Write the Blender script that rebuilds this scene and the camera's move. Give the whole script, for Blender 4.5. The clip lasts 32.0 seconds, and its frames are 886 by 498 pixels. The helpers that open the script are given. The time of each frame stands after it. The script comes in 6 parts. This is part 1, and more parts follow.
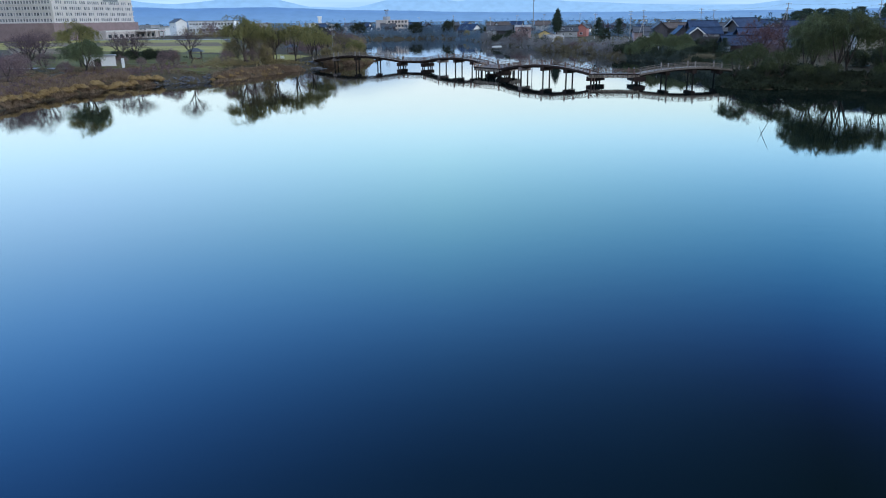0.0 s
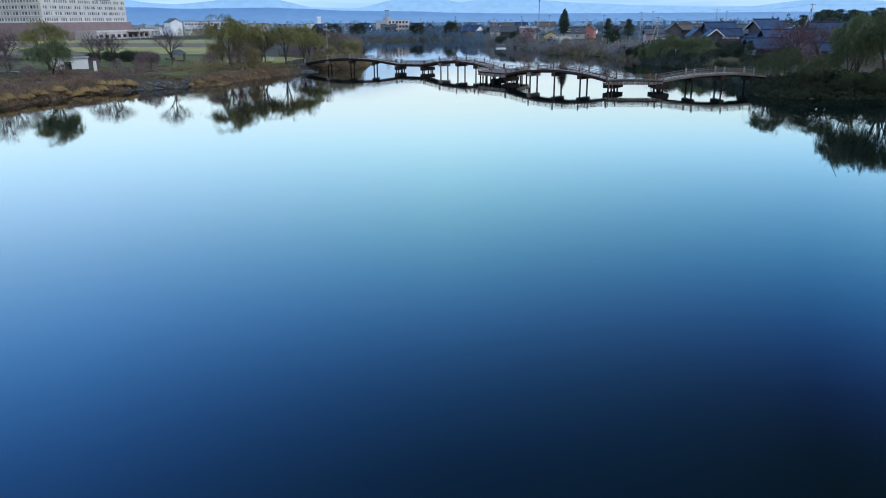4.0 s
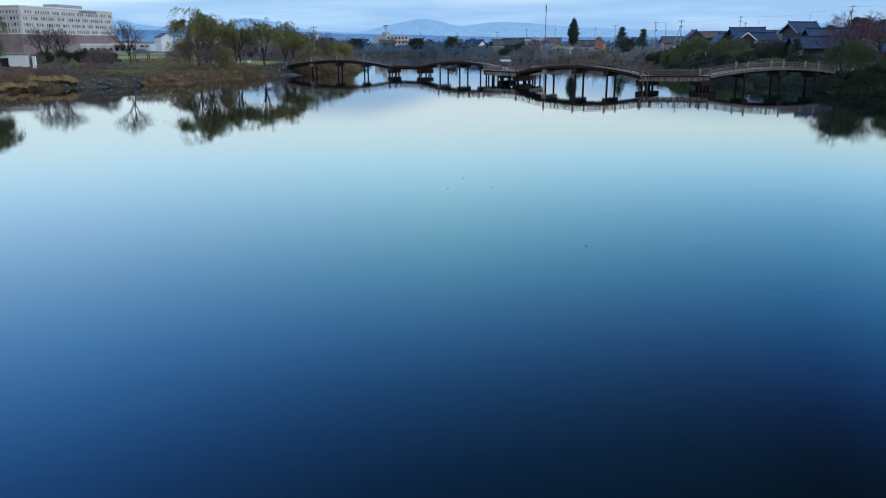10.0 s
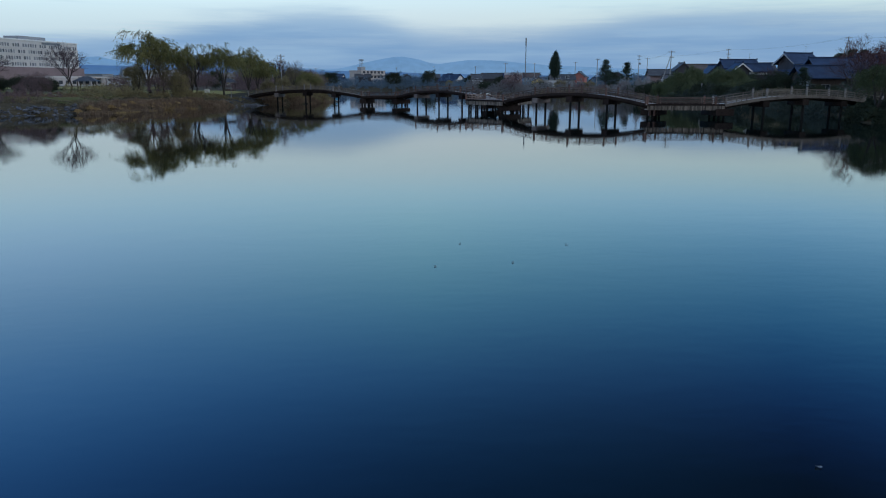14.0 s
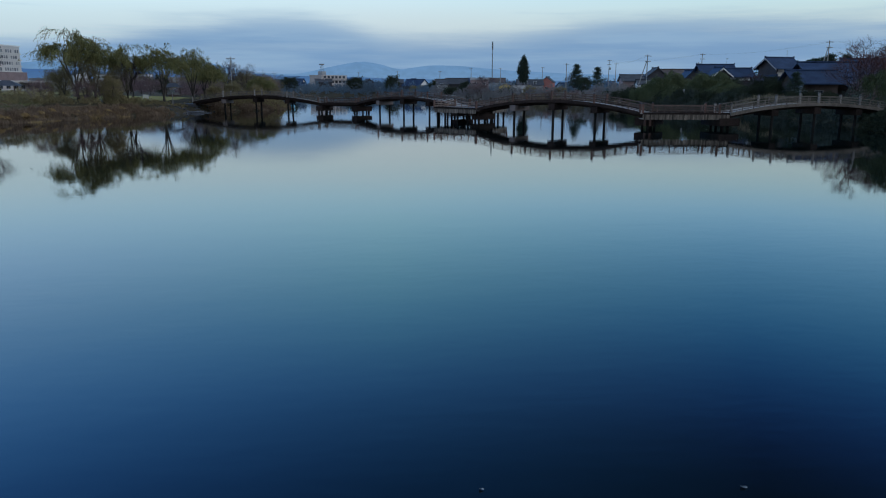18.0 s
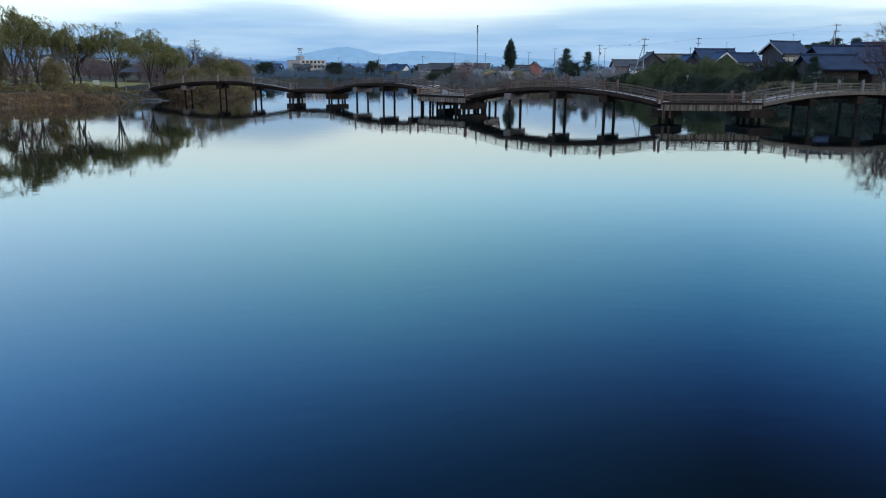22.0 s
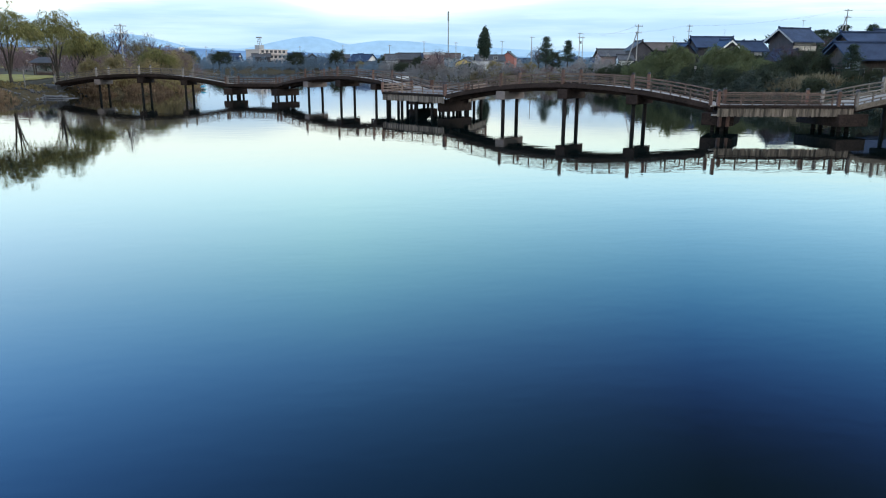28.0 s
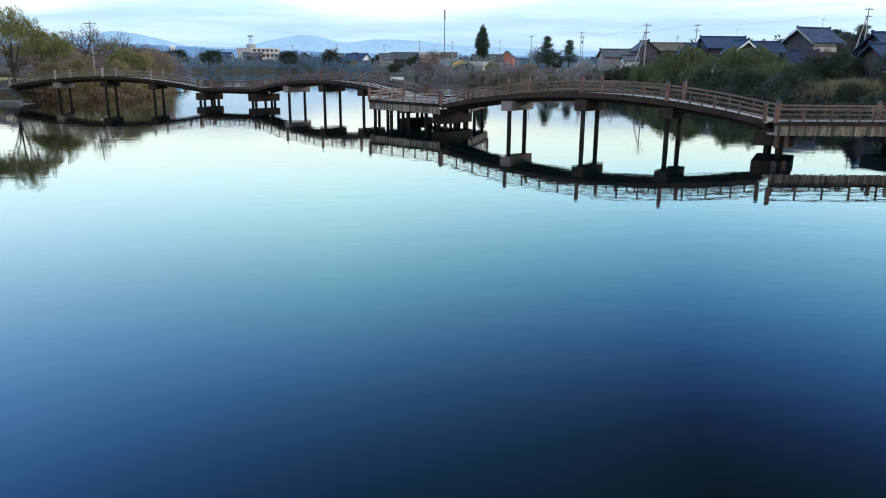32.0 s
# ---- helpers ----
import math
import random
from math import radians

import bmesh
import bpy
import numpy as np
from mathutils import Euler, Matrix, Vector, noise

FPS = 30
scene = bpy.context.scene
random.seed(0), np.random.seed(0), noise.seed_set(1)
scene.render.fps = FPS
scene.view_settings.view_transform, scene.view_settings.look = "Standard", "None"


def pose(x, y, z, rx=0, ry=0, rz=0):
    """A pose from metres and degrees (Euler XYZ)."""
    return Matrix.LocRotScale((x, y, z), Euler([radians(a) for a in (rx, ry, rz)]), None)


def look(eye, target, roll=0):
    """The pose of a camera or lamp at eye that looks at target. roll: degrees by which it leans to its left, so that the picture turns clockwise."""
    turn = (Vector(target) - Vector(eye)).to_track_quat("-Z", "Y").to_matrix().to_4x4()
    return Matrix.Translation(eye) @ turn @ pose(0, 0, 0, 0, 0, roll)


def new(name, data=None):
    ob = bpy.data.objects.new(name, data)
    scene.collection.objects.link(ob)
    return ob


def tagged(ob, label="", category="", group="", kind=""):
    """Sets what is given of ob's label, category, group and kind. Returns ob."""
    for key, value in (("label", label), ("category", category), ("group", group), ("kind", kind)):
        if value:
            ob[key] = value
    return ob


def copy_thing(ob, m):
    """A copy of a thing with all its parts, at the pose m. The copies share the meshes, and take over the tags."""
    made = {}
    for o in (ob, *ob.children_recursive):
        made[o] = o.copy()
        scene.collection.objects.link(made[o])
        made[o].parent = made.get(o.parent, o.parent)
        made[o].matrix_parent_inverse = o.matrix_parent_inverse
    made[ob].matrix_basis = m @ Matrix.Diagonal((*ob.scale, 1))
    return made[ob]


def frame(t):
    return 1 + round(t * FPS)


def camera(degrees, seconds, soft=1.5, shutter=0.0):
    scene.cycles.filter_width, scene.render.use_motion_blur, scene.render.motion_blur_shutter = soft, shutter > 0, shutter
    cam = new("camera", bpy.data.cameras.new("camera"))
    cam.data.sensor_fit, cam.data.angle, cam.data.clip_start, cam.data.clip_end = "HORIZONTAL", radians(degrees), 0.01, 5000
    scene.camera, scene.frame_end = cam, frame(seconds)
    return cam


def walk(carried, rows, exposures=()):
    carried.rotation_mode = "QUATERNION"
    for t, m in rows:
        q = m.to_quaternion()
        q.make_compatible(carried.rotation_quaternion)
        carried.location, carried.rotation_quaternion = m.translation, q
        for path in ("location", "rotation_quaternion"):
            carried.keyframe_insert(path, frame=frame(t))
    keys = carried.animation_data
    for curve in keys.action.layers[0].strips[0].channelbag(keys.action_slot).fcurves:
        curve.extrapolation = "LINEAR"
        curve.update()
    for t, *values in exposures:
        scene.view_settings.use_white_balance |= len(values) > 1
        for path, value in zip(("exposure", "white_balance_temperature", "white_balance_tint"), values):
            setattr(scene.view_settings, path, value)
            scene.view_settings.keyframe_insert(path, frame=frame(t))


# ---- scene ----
# Camera: seconds, x, y, z, heading to the right, tilt down, lean (degrees)
PATH = (
    (0.0, -0.000, -0.000, 13.858, 0.000, 17.520, 0.645),
    (0.5, 0.025, 2.040, 13.871, 0.076, 17.479, 0.648),
    (1.0, 0.050, 4.081, 13.881, 0.126, 17.478, 0.648),
    (1.5, 0.076, 6.122, 13.884, 0.102, 17.478, 0.642),
    (2.0, 0.104, 8.165, 13.877, 0.035, 17.459, 0.630),
    (2.5, 0.133, 10.209, 13.855, -0.017, 17.452, 0.614),
    (3.0, 0.162, 12.257, 13.813, -0.067, 17.444, 0.590),
    (3.5, 0.191, 14.309, 13.746, -0.097, 17.449, 0.557),
    (5.5, 0.299, 22.635, 12.751, -0.101, 17.428, 0.086),
    (6.0, 0.321, 24.759, 12.166, -0.178, 17.401, 0.127),
    (6.5, 0.342, 26.891, 11.520, -0.234, 17.453, 0.212),
    (7.0, 0.365, 29.024, 10.836, -0.309, 17.425, 0.311),
    (7.5, 0.393, 31.153, 10.134, -0.378, 17.161, 0.400),
    (8.0, 0.428, 33.274, 9.437, -0.424, 16.886, 0.452),
    (8.5, 0.467, 35.384, 8.766, -0.426, 16.612, 0.449),
    (9.0, 0.510, 37.484, 8.137, -0.410, 16.257, 0.405),
    (9.5, 0.550, 39.577, 7.563, -0.303, 15.920, 0.338),
    (10.0, 0.582, 41.667, 7.054, -0.151, 15.644, 0.266),
    (10.5, 0.601, 43.757, 6.620, -0.074, 15.251, 0.203),
    (11.0, 0.606, 45.848, 6.256, -0.071, 14.924, 0.141),
    (11.5, 0.596, 47.941, 5.952, -0.087, 14.603, 0.085),
    (12.0, 0.572, 50.037, 5.701, -0.015, 14.271, 0.039),
    (12.5, 0.533, 52.134, 5.494, 0.229, 13.944, 0.006),
    (13.0, 0.484, 54.226, 5.323, 0.848, 13.595, -0.006),
    (13.5, 0.429, 56.307, 5.181, 1.419, 13.248, -0.002),
    (14.0, 0.374, 58.367, 5.065, 1.708, 12.871, 0.007),
    (14.5, 0.325, 60.394, 4.974, 1.988, 12.561, 0.003),
    (16.5, 0.301, 67.744, 5.048, 3.403, 12.101, -0.106),
    (17.0, 0.335, 69.450, 5.060, 3.798, 12.146, -0.115),
    (17.5, 0.375, 71.136, 5.068, 4.182, 12.263, -0.110),
    (18.0, 0.423, 72.803, 5.069, 4.564, 12.477, -0.089),
    (18.5, 0.480, 74.447, 5.066, 4.764, 12.709, -0.069),
    (19.0, 0.549, 76.080, 5.060, 4.911, 13.032, -0.060),
    (19.5, 0.629, 77.713, 5.051, 5.095, 13.381, -0.061),
    (20.0, 0.720, 79.356, 5.042, 5.305, 13.445, -0.073),
    (20.5, 0.822, 81.023, 5.032, 5.467, 13.466, -0.095),
    (21.0, 0.932, 82.723, 5.022, 5.649, 13.499, -0.124),
    (21.5, 1.049, 84.469, 5.011, 5.873, 13.510, -0.155),
    (22.0, 1.171, 86.276, 5.001, 5.949, 13.541, -0.190),
    (22.5, 1.295, 88.160, 4.995, 5.971, 13.580, -0.236),
    (23.0, 1.422, 90.101, 4.991, 5.967, 13.589, -0.284),
    (23.5, 1.553, 92.082, 4.988, 5.960, 13.590, -0.324),
    (24.0, 1.691, 94.085, 4.987, 5.995, 13.608, -0.354),
    (24.5, 1.833, 96.098, 4.987, 5.976, 13.650, -0.374),
    (26.5, 2.499, 104.030, 5.037, 6.550, 14.248, -0.230),
    (27.0, 2.679, 105.682, 5.066, 7.756, 14.250, -0.206),
    (27.5, 2.861, 107.268, 5.101, 8.427, 14.260, -0.198),
    (28.0, 3.050, 108.791, 5.139, 8.423, 14.270, -0.194),
    (28.5, 3.247, 110.257, 5.180, 8.408, 14.294, -0.190),
    (29.0, 3.452, 111.673, 5.226, 8.383, 14.292, -0.189),
    (29.5, 3.661, 113.045, 5.276, 8.382, 14.292, -0.191),
    (30.0, 3.872, 114.382, 5.332, 8.393, 14.292, -0.198),
    (30.5, 4.080, 115.693, 5.392, 8.407, 14.305, -0.213),
    (31.0, 4.283, 116.986, 5.457, 8.412, 14.306, -0.239),
    (31.5, 4.479, 118.269, 5.527, 8.560, 14.307, -0.276),
    (32.0, 4.669, 119.548, 5.599, 8.743, 14.350, -0.322),
)
cam = camera(62.538, 32.0, soft=1.1)


def flight(row):
    t, x, y, z, heading, tilt, lean = row
    return t, pose(x, y, z) @ pose(0, 0, 0, 0, 0, -heading) @ pose(0, 0, 0, 90 - tilt) @ pose(0, 0, 0, 0, 0, -lean)


# seconds, stops, white balance and tint
EXPOSURE = ((0, 0.3, 6050, 8), (3.5, 0.3, 6050, 8), (6, 0.3, 6000, 7), (9, 0.1, 6000, 6), (11, -0.16, 5900, 6), (13, -0.55, 5850, 6), (14.5, -0.74, 5830, 6), (17, -0.89, 5850, 6),
            (18.5, -0.67, 5900, 6), (20, -0.34, 6030, 6), (22, -0.06, 6260, 6), (24, 0.23, 6650, 7), (27, 0.5, 6950, 6), (32, 0.5, 6950, 6))
walk(cam, [flight(r) for r in PATH], EXPOSURE)

# ---- world, sun ----
world = bpy.data.worlds.new("sky")
scene.world = world
world.use_nodes = True
SUN_HEADING = 92.0  # degrees to the right of +y
SUN_HEIGHT = 22.0


def build_sky():
    """Dusk sky: clear blue overhead, a pale band low down, torn blue-grey cloud on the horizon."""
    nt = world.node_tree
    nt.nodes.clear()
    N, L = nt.nodes.new, nt.links.new

    def math_node(op, a, b=None, clamp=False):
        n = N("ShaderNodeMath")
        n.operation, n.use_clamp = op, clamp
        for i, v in enumerate((a, b)):
            if v is None:
                continue
            if isinstance(v, (int, float)):
                n.inputs[i].default_value = v
            else:
                L(v, n.inputs[i])
        return n.outputs[0]

    def smooth(v, lo, hi, to_lo=0.0, to_hi=1.0):
        n = N("ShaderNodeMapRange")
        n.interpolation_type = "SMOOTHSTEP"
        for k, x in (("From Min", lo), ("From Max", hi), ("To Min", to_lo), ("To Max", to_hi)):
            n.inputs[k].default_value = x
        L(v, n.inputs["Value"])
        return n.outputs["Result"]

    def mix(f, a, b, how="MIX"):
        n = N("ShaderNodeMix")
        n.data_type, n.blend_type = "RGBA", how
        for i, v in ((0, f), (6, a), (7, b)):
            if isinstance(v, (int, float)):
                n.inputs[i].default_value = v
            elif isinstance(v, tuple):
                n.inputs[i].default_value = (*v, 1)
            else:
                L(v, n.inputs[i])
        return n.outputs[2]

    def ramp(v, stops):
        n = N("ShaderNodeValToRGB")
        while len(n.color_ramp.elements) < len(stops):
            n.color_ramp.elements.new(0.5)
        n.color_ramp.interpolation = "B_SPLINE"
        for e, (p, c) in zip(n.color_ramp.elements, stops):
            e.position, e.color = p, (*c, 1)
        L(v, n.inputs[0])
        return n.outputs[0]

    out, bg = N("ShaderNodeOutputWorld"), N("ShaderNodeBackground")
    sky = N("ShaderNodeTexSky")
    sky.sky_type, sky.sun_disc = "NISHITA", False
    sky.sun_elevation, sky.sun_rotation = radians(SUN_HEIGHT), radians(SUN_HEADING)
    sky.air_density, sky.dust_density, sky.ozone_density = 1.0, 0.6, 2.0
    clear = mix(1.0, sky.outputs["Color"], (0.10, 0.10, 0.10), "MULTIPLY")
    tc, sep = N("ShaderNodeTexCoord"), N("ShaderNodeSeparateXYZ")
    L(tc.outputs["Generated"], sep.inputs[0])
    x, y, z = sep.outputs
    # the right-hand sky darkens higher up, fitted to the water's tones in view
    def across(lo, hi):
        n = N("ShaderNodeMapRange")
        n.inputs["From Min"].default_value, n.inputs["From Max"].default_value = lo, hi
        L(x, n.inputs["Value"])
        return n.outputs["Result"]

    ahead = mix(across(0.0, 0.45), mix(across(-0.45, 0.0), ramp(z, LEFT), ramp(z, MIDDLE)), ramp(z, RIGHT))
    behind = ramp(z, BEHIND)
    high = mix(smooth(y, -0.3, 0.35), behind, ahead)
    # a low bank of blue cloud whose top rises and falls along the horizon, torn at its edge
    mp = N("ShaderNodeMapping")
    mp.inputs["Scale"].default_value = (1.9, 1.9, 25.0)
    L(tc.outputs["Generated"], mp.inputs[0])
    n1, n2 = N("ShaderNodeTexNoise"), N("ShaderNodeTexNoise")
    n1.inputs["Scale"].default_value, n1.inputs["Detail"].default_value, n1.inputs["Roughness"].default_value = 1.1, 7, 0.6
    n2.inputs["Scale"].default_value, n2.inputs["Detail"].default_value = 3.0, 5
    L(mp.outputs[0], n1.inputs[0])
    L(mp.outputs[0], n2.inputs[0])
    bank = math_node("MULTIPLY", ramp(across(-0.5, 0.5), [(p, (v, v, v)) for p, v in CLOUD_TOP]), 0.1)
    torn = math_node("MULTIPLY", math_node("SUBTRACT", math_node("ADD", n1.outputs["Fac"], math_node("MULTIPLY", n2.outputs["Fac"], 0.35)), 0.675), 0.075)
    depth = math_node("SUBTRACT", math_node("ADD", bank, torn), math_node("ABSOLUTE", z))
    cover = smooth(depth, -0.014, 0.03)
    gaps = smooth(n1.outputs["Fac"], 0.70, 0.5, 0.75, 1.0)
    cloud = mix(smooth(n2.outputs["Fac"], 0.35, 0.7), CLOUD_A, CLOUD_B)
    # thin grey shreds above the bank
    shred = math_node("MULTIPLY", smooth(n1.outputs["Fac"], 0.56, 0.68), math_node("MULTIPLY", smooth(z, 0.13, 0.09), smooth(z, 0.02, 0.05)))
    full = mix(math_node("MULTIPLY", math_node("MULTIPLY", cover, gaps), 0.9), high, cloud)
    full = mix(math_node("MULTIPLY", shred, 0.35), full, CLOUD_B)
    full = mix(0.03, full, clear)
    L(full, bg.inputs["Color"])
    bg.inputs["Strength"].default_value = SKY_STRENGTH
    L(bg.outputs["Background"], out.inputs["Surface"])


# colours by the sine of the height over the horizon
LEFT = ((0, (0.243, 0.266, 0.284)), (0.045, (0.262, 0.3, 0.318)), (0.085, (0.32, 0.365, 0.36)), (0.12, (0.356, 0.445, 0.472)), (0.15, (0.342, 0.49, 0.575)), (0.18, (0.328, 0.5, 0.645)), (0.21, (0.309, 0.495, 0.695)), (0.245, (0.278, 0.483, 0.725)), (0.28, (0.236, 0.465, 0.763)), (0.315, (0.195, 0.444, 0.82)), (0.35, (0.158, 0.414, 0.865)), (0.385, (0.126, 0.374, 0.868)), (0.42, (0.0993, 0.328, 0.84)), (0.455, (0.0789, 0.28, 0.79)), (0.49, (0.0635, 0.234, 0.716)), (0.53, (0.0505, 0.19, 0.616)), (0.57, (0.0405, 0.156, 0.519)), (0.62, (0.0372, 0.132, 0.424)), (0.7, (0.0607, 0.105, 0.239)), (1, (0.18, 0.232, 0.321)))
MIDDLE = ((0, (0.242, 0.266, 0.284)), (0.045, (0.274, 0.3, 0.304)), (0.085, (0.325, 0.352, 0.346)), (0.12, (0.345, 0.42, 0.43)), (0.15, (0.322, 0.478, 0.542)), (0.18, (0.293, 0.494, 0.578)), (0.21, (0.262, 0.485, 0.603)), (0.245, (0.224, 0.465, 0.61)), (0.28, (0.181, 0.433, 0.624)), (0.315, (0.143, 0.389, 0.643)), (0.35, (0.112, 0.335, 0.636)), (0.385, (0.0861, 0.276, 0.631)), (0.42, (0.0641, 0.218, 0.548)), (0.455, (0.0469, 0.168, 0.458)), (0.49, (0.0343, 0.126, 0.371)), (0.53, (0.024, 0.0885, 0.277)), (0.57, (0.0167, 0.062, 0.2)), (0.62, (0.0164, 0.0539, 0.161)), (0.7, (0.0505, 0.0791, 0.156)), (1, (0.178, 0.228, 0.308)))
RIGHT = ((0, (0.24, 0.265, 0.284)), (0.045, (0.291, 0.304, 0.292)), (0.085, (0.304, 0.335, 0.31)), (0.12, (0.284, 0.387, 0.405)), (0.15, (0.235, 0.402, 0.514)), (0.18, (0.184, 0.363, 0.518)), (0.21, (0.14, 0.324, 0.501)), (0.245, (0.101, 0.282, 0.481)), (0.28, (0.0671, 0.235, 0.46)), (0.315, (0.0446, 0.181, 0.427)), (0.35, (0.0309, 0.127, 0.365)), (0.385, (0.0211, 0.0809, 0.28)), (0.42, (0.0138, 0.0448, 0.176)), (0.455, (0.00847, 0.0236, 0.0913)), (0.49, (0.00553, 0.0142, 0.0465)), (0.53, (0.00383, 0.00933, 0.0235)), (0.57, (0.00326, 0.00821, 0.0191)), (0.62, (0.00545, 0.0122, 0.025)), (0.7, (0.0403, 0.0533, 0.0726)), (1, (0.176, 0.224, 0.295)))
BEHIND = ((0, (0.30, 0.30, 0.30)), (0.3, (0.29, 0.31, 0.34)), (1, (0.161, 0.217, 0.308)))
CLOUD_A, CLOUD_B = (0.078, 0.14, 0.236), (0.118, 0.18, 0.262)
# the cloud bank's top from heading left to right, in tenths
CLOUD_TOP = ((0.0, 0.48), (0.13, 0.66), (0.22, 0.84), (0.30, 0.88), (0.40, 0.92), (0.46, 0.80), (0.50, 0.66), (0.56, 0.68), (0.68, 0.72), (0.80, 0.92), (1.0, 0.86))
SKY_STRENGTH = 3.43
build_sky()
sun_data = bpy.data.lights.new("sun", "SUN")
sun_data.energy, sun_data.angle, sun_data.color = 1.0, radians(20), (1.0, 0.96, 0.91)
sun = new("sun", sun_data)
sun.matrix_world = look((0, 0, 0), (-math.sin(radians(SUN_HEADING)), -math.cos(radians(SUN_HEADING)), -math.tan(radians(SUN_HEIGHT))))

# ---- materials ----


def mat(name, a, b, rough=0.8, scale=2.0, fine=12.0, bump=0.3, stretch=(1, 1, 1), per=0.0, metal=0.0, island=False, spec=0.5):
    """Two colours mixed by coarse and fine noise, with relief; per: how far single pieces differ."""
    m = bpy.data.materials.new(name)
    m.use_nodes = True
    nt = m.node_tree
    N, L = nt.nodes.new, nt.links.new
    bsdf = nt.nodes["Principled BSDF"]
    mp = N("ShaderNodeMapping")
    mp.inputs["Scale"].default_value = stretch
    geo = N("ShaderNodeNewGeometry")
    L(geo.outputs["Position"], mp.inputs["Vector"])
    n1, n2 = N("ShaderNodeTexNoise"), N("ShaderNodeTexNoise")
    n1.inputs["Scale"].default_value, n1.inputs["Detail"].default_value = scale, 4
    n2.inputs["Scale"].default_value, n2.inputs["Detail"].default_value = fine, 5
    for n in (n1, n2):
        L(mp.outputs["Vector"], n.inputs["Vector"])
    add = N("ShaderNodeMath")
    add.operation = "ADD"
    L(n1.outputs["Fac"], add.inputs[0])
    L(n2.outputs["Fac"], add.inputs[1])
    ramp = N("ShaderNodeMapRange")
    ramp.inputs["From Min"].default_value, ramp.inputs["From Max"].default_value = 0.7, 1.3
    L(add.outputs[0], ramp.inputs["Value"])
    mix = N("ShaderNodeMix")
    mix.data_type = "RGBA"
    mix.inputs[6].default_value, mix.inputs[7].default_value = (*a, 1), (*b, 1)
    L(ramp.outputs["Result"], mix.inputs[0])
    col = mix.outputs[2]
    if per:
        hsv = N("ShaderNodeHueSaturation")
        rnd = N("ShaderNodeMapRange")
        rnd.inputs["To Min"].default_value, rnd.inputs["To Max"].default_value = 1 - per, 1 + per
        if island:
            L(geo.outputs["Random Per Island"], rnd.inputs["Value"])
        else:
            info = N("ShaderNodeObjectInfo")
            L(info.outputs["Random"], rnd.inputs["Value"])
        L(rnd.outputs["Result"], hsv.inputs["Value"])
        L(col, hsv.inputs["Color"])
        col = hsv.outputs["Color"]
    L(col, bsdf.inputs["Base Color"])
    bsdf.inputs["Roughness"].default_value = rough
    bsdf.inputs["Metallic"].default_value = metal
    bsdf.inputs["Specular IOR Level"].default_value = spec
    if bump:
        bp = N("ShaderNodeBump")
        bp.inputs["Strength"].default_value, bp.inputs["Distance"].default_value = bump, 0.02
        L(n2.outputs["Fac"], bp.inputs["Height"])
        L(bp.outputs["Normal"], bsdf.inputs["Normal"])
    return m


def leaf_mat(name, a, b, through_light=0.3):
    """Leaves: colour varies clump by clump, and light passes through a little."""
    m = mat(name, a, b, 0.75, 0.35, 1.6, 0.0, per=0.08, island=True, spec=0.05)
    nt = m.node_tree
    bsdf = nt.nodes["Principled BSDF"]
    tr, mx = nt.nodes.new("ShaderNodeBsdfTranslucent"), nt.nodes.new("ShaderNodeMixShader")
    col = bsdf.inputs["Base Color"].links[0].from_socket
    nt.links.new(col, tr.inputs["Color"])
    mx.inputs[0].default_value = through_light
    nt.links.new(bsdf.outputs[0], mx.inputs[1])
    nt.links.new(tr.outputs[0], mx.inputs[2])
    nt.links.new(mx.outputs[0], nt.nodes["Material Output"].inputs["Surface"])
    return m


def glow_mat(name, col, base, strength):
    m = bpy.data.materials.new(name)
    m.use_nodes = True
    bsdf = m.node_tree.nodes["Principled BSDF"]
    bsdf.inputs["Base Color"].default_value = (*base, 1)
    bsdf.inputs["Roughness"].default_value = 1
    bsdf.inputs["Emission Color"].default_value = (*col, 1)
    bsdf.inputs["Emission Strength"].default_value = strength
    return m


WOOD = mat("weathered_wood", (0.05, 0.033, 0.027), (0.15, 0.102, 0.08), 0.75, 0.8, 9, 0.4, per=0.35)
# WOOD brightened, so that the middle platform's rails look lit
LIT_WOOD = mat("coppery_wood", (0.1, 0.065, 0.05), (0.25, 0.17, 0.13), 0.7, 0.9, 9, 0.4, per=0.4)
RED_WOOD = mat("red_stained_wood", (0.085, 0.041, 0.031), (0.175, 0.096, 0.07), 0.7, 1.2, 10, 0.4, per=0.35)
PALE_WOOD = mat("grey_planks", (0.075, 0.058, 0.046), (0.235, 0.19, 0.15), 0.8, 2.2, 14, 0.5, (1, 1, 0.15), per=0.65)
GREY_WOOD = mat("silvered_wood", (0.16, 0.14, 0.125), (0.32, 0.285, 0.26), 0.8, 1.0, 9, 0.4, per=0.25)
TAN_WOOD = mat("tan_weathered_wood", (0.075, 0.06, 0.048), (0.19, 0.158, 0.13), 0.8, 1.0, 9, 0.4, per=0.25)
DARKER_DECK = mat("worn_deck_boards", (0.11, 0.098, 0.094), (0.2, 0.178, 0.168), 0.85, 0.7, 9, 0.4, spec=0.15)
DECK = mat("deck_boards", (0.2, 0.188, 0.178), (0.34, 0.32, 0.3), 0.85, 0.7, 9, 0.4, spec=0.15)
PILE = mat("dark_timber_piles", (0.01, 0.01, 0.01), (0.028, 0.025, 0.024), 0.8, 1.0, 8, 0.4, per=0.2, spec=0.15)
# dark brown timber, blackened further by the deck's shade put into its colour
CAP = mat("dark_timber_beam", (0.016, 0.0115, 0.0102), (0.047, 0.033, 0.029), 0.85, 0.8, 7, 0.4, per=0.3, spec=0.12)
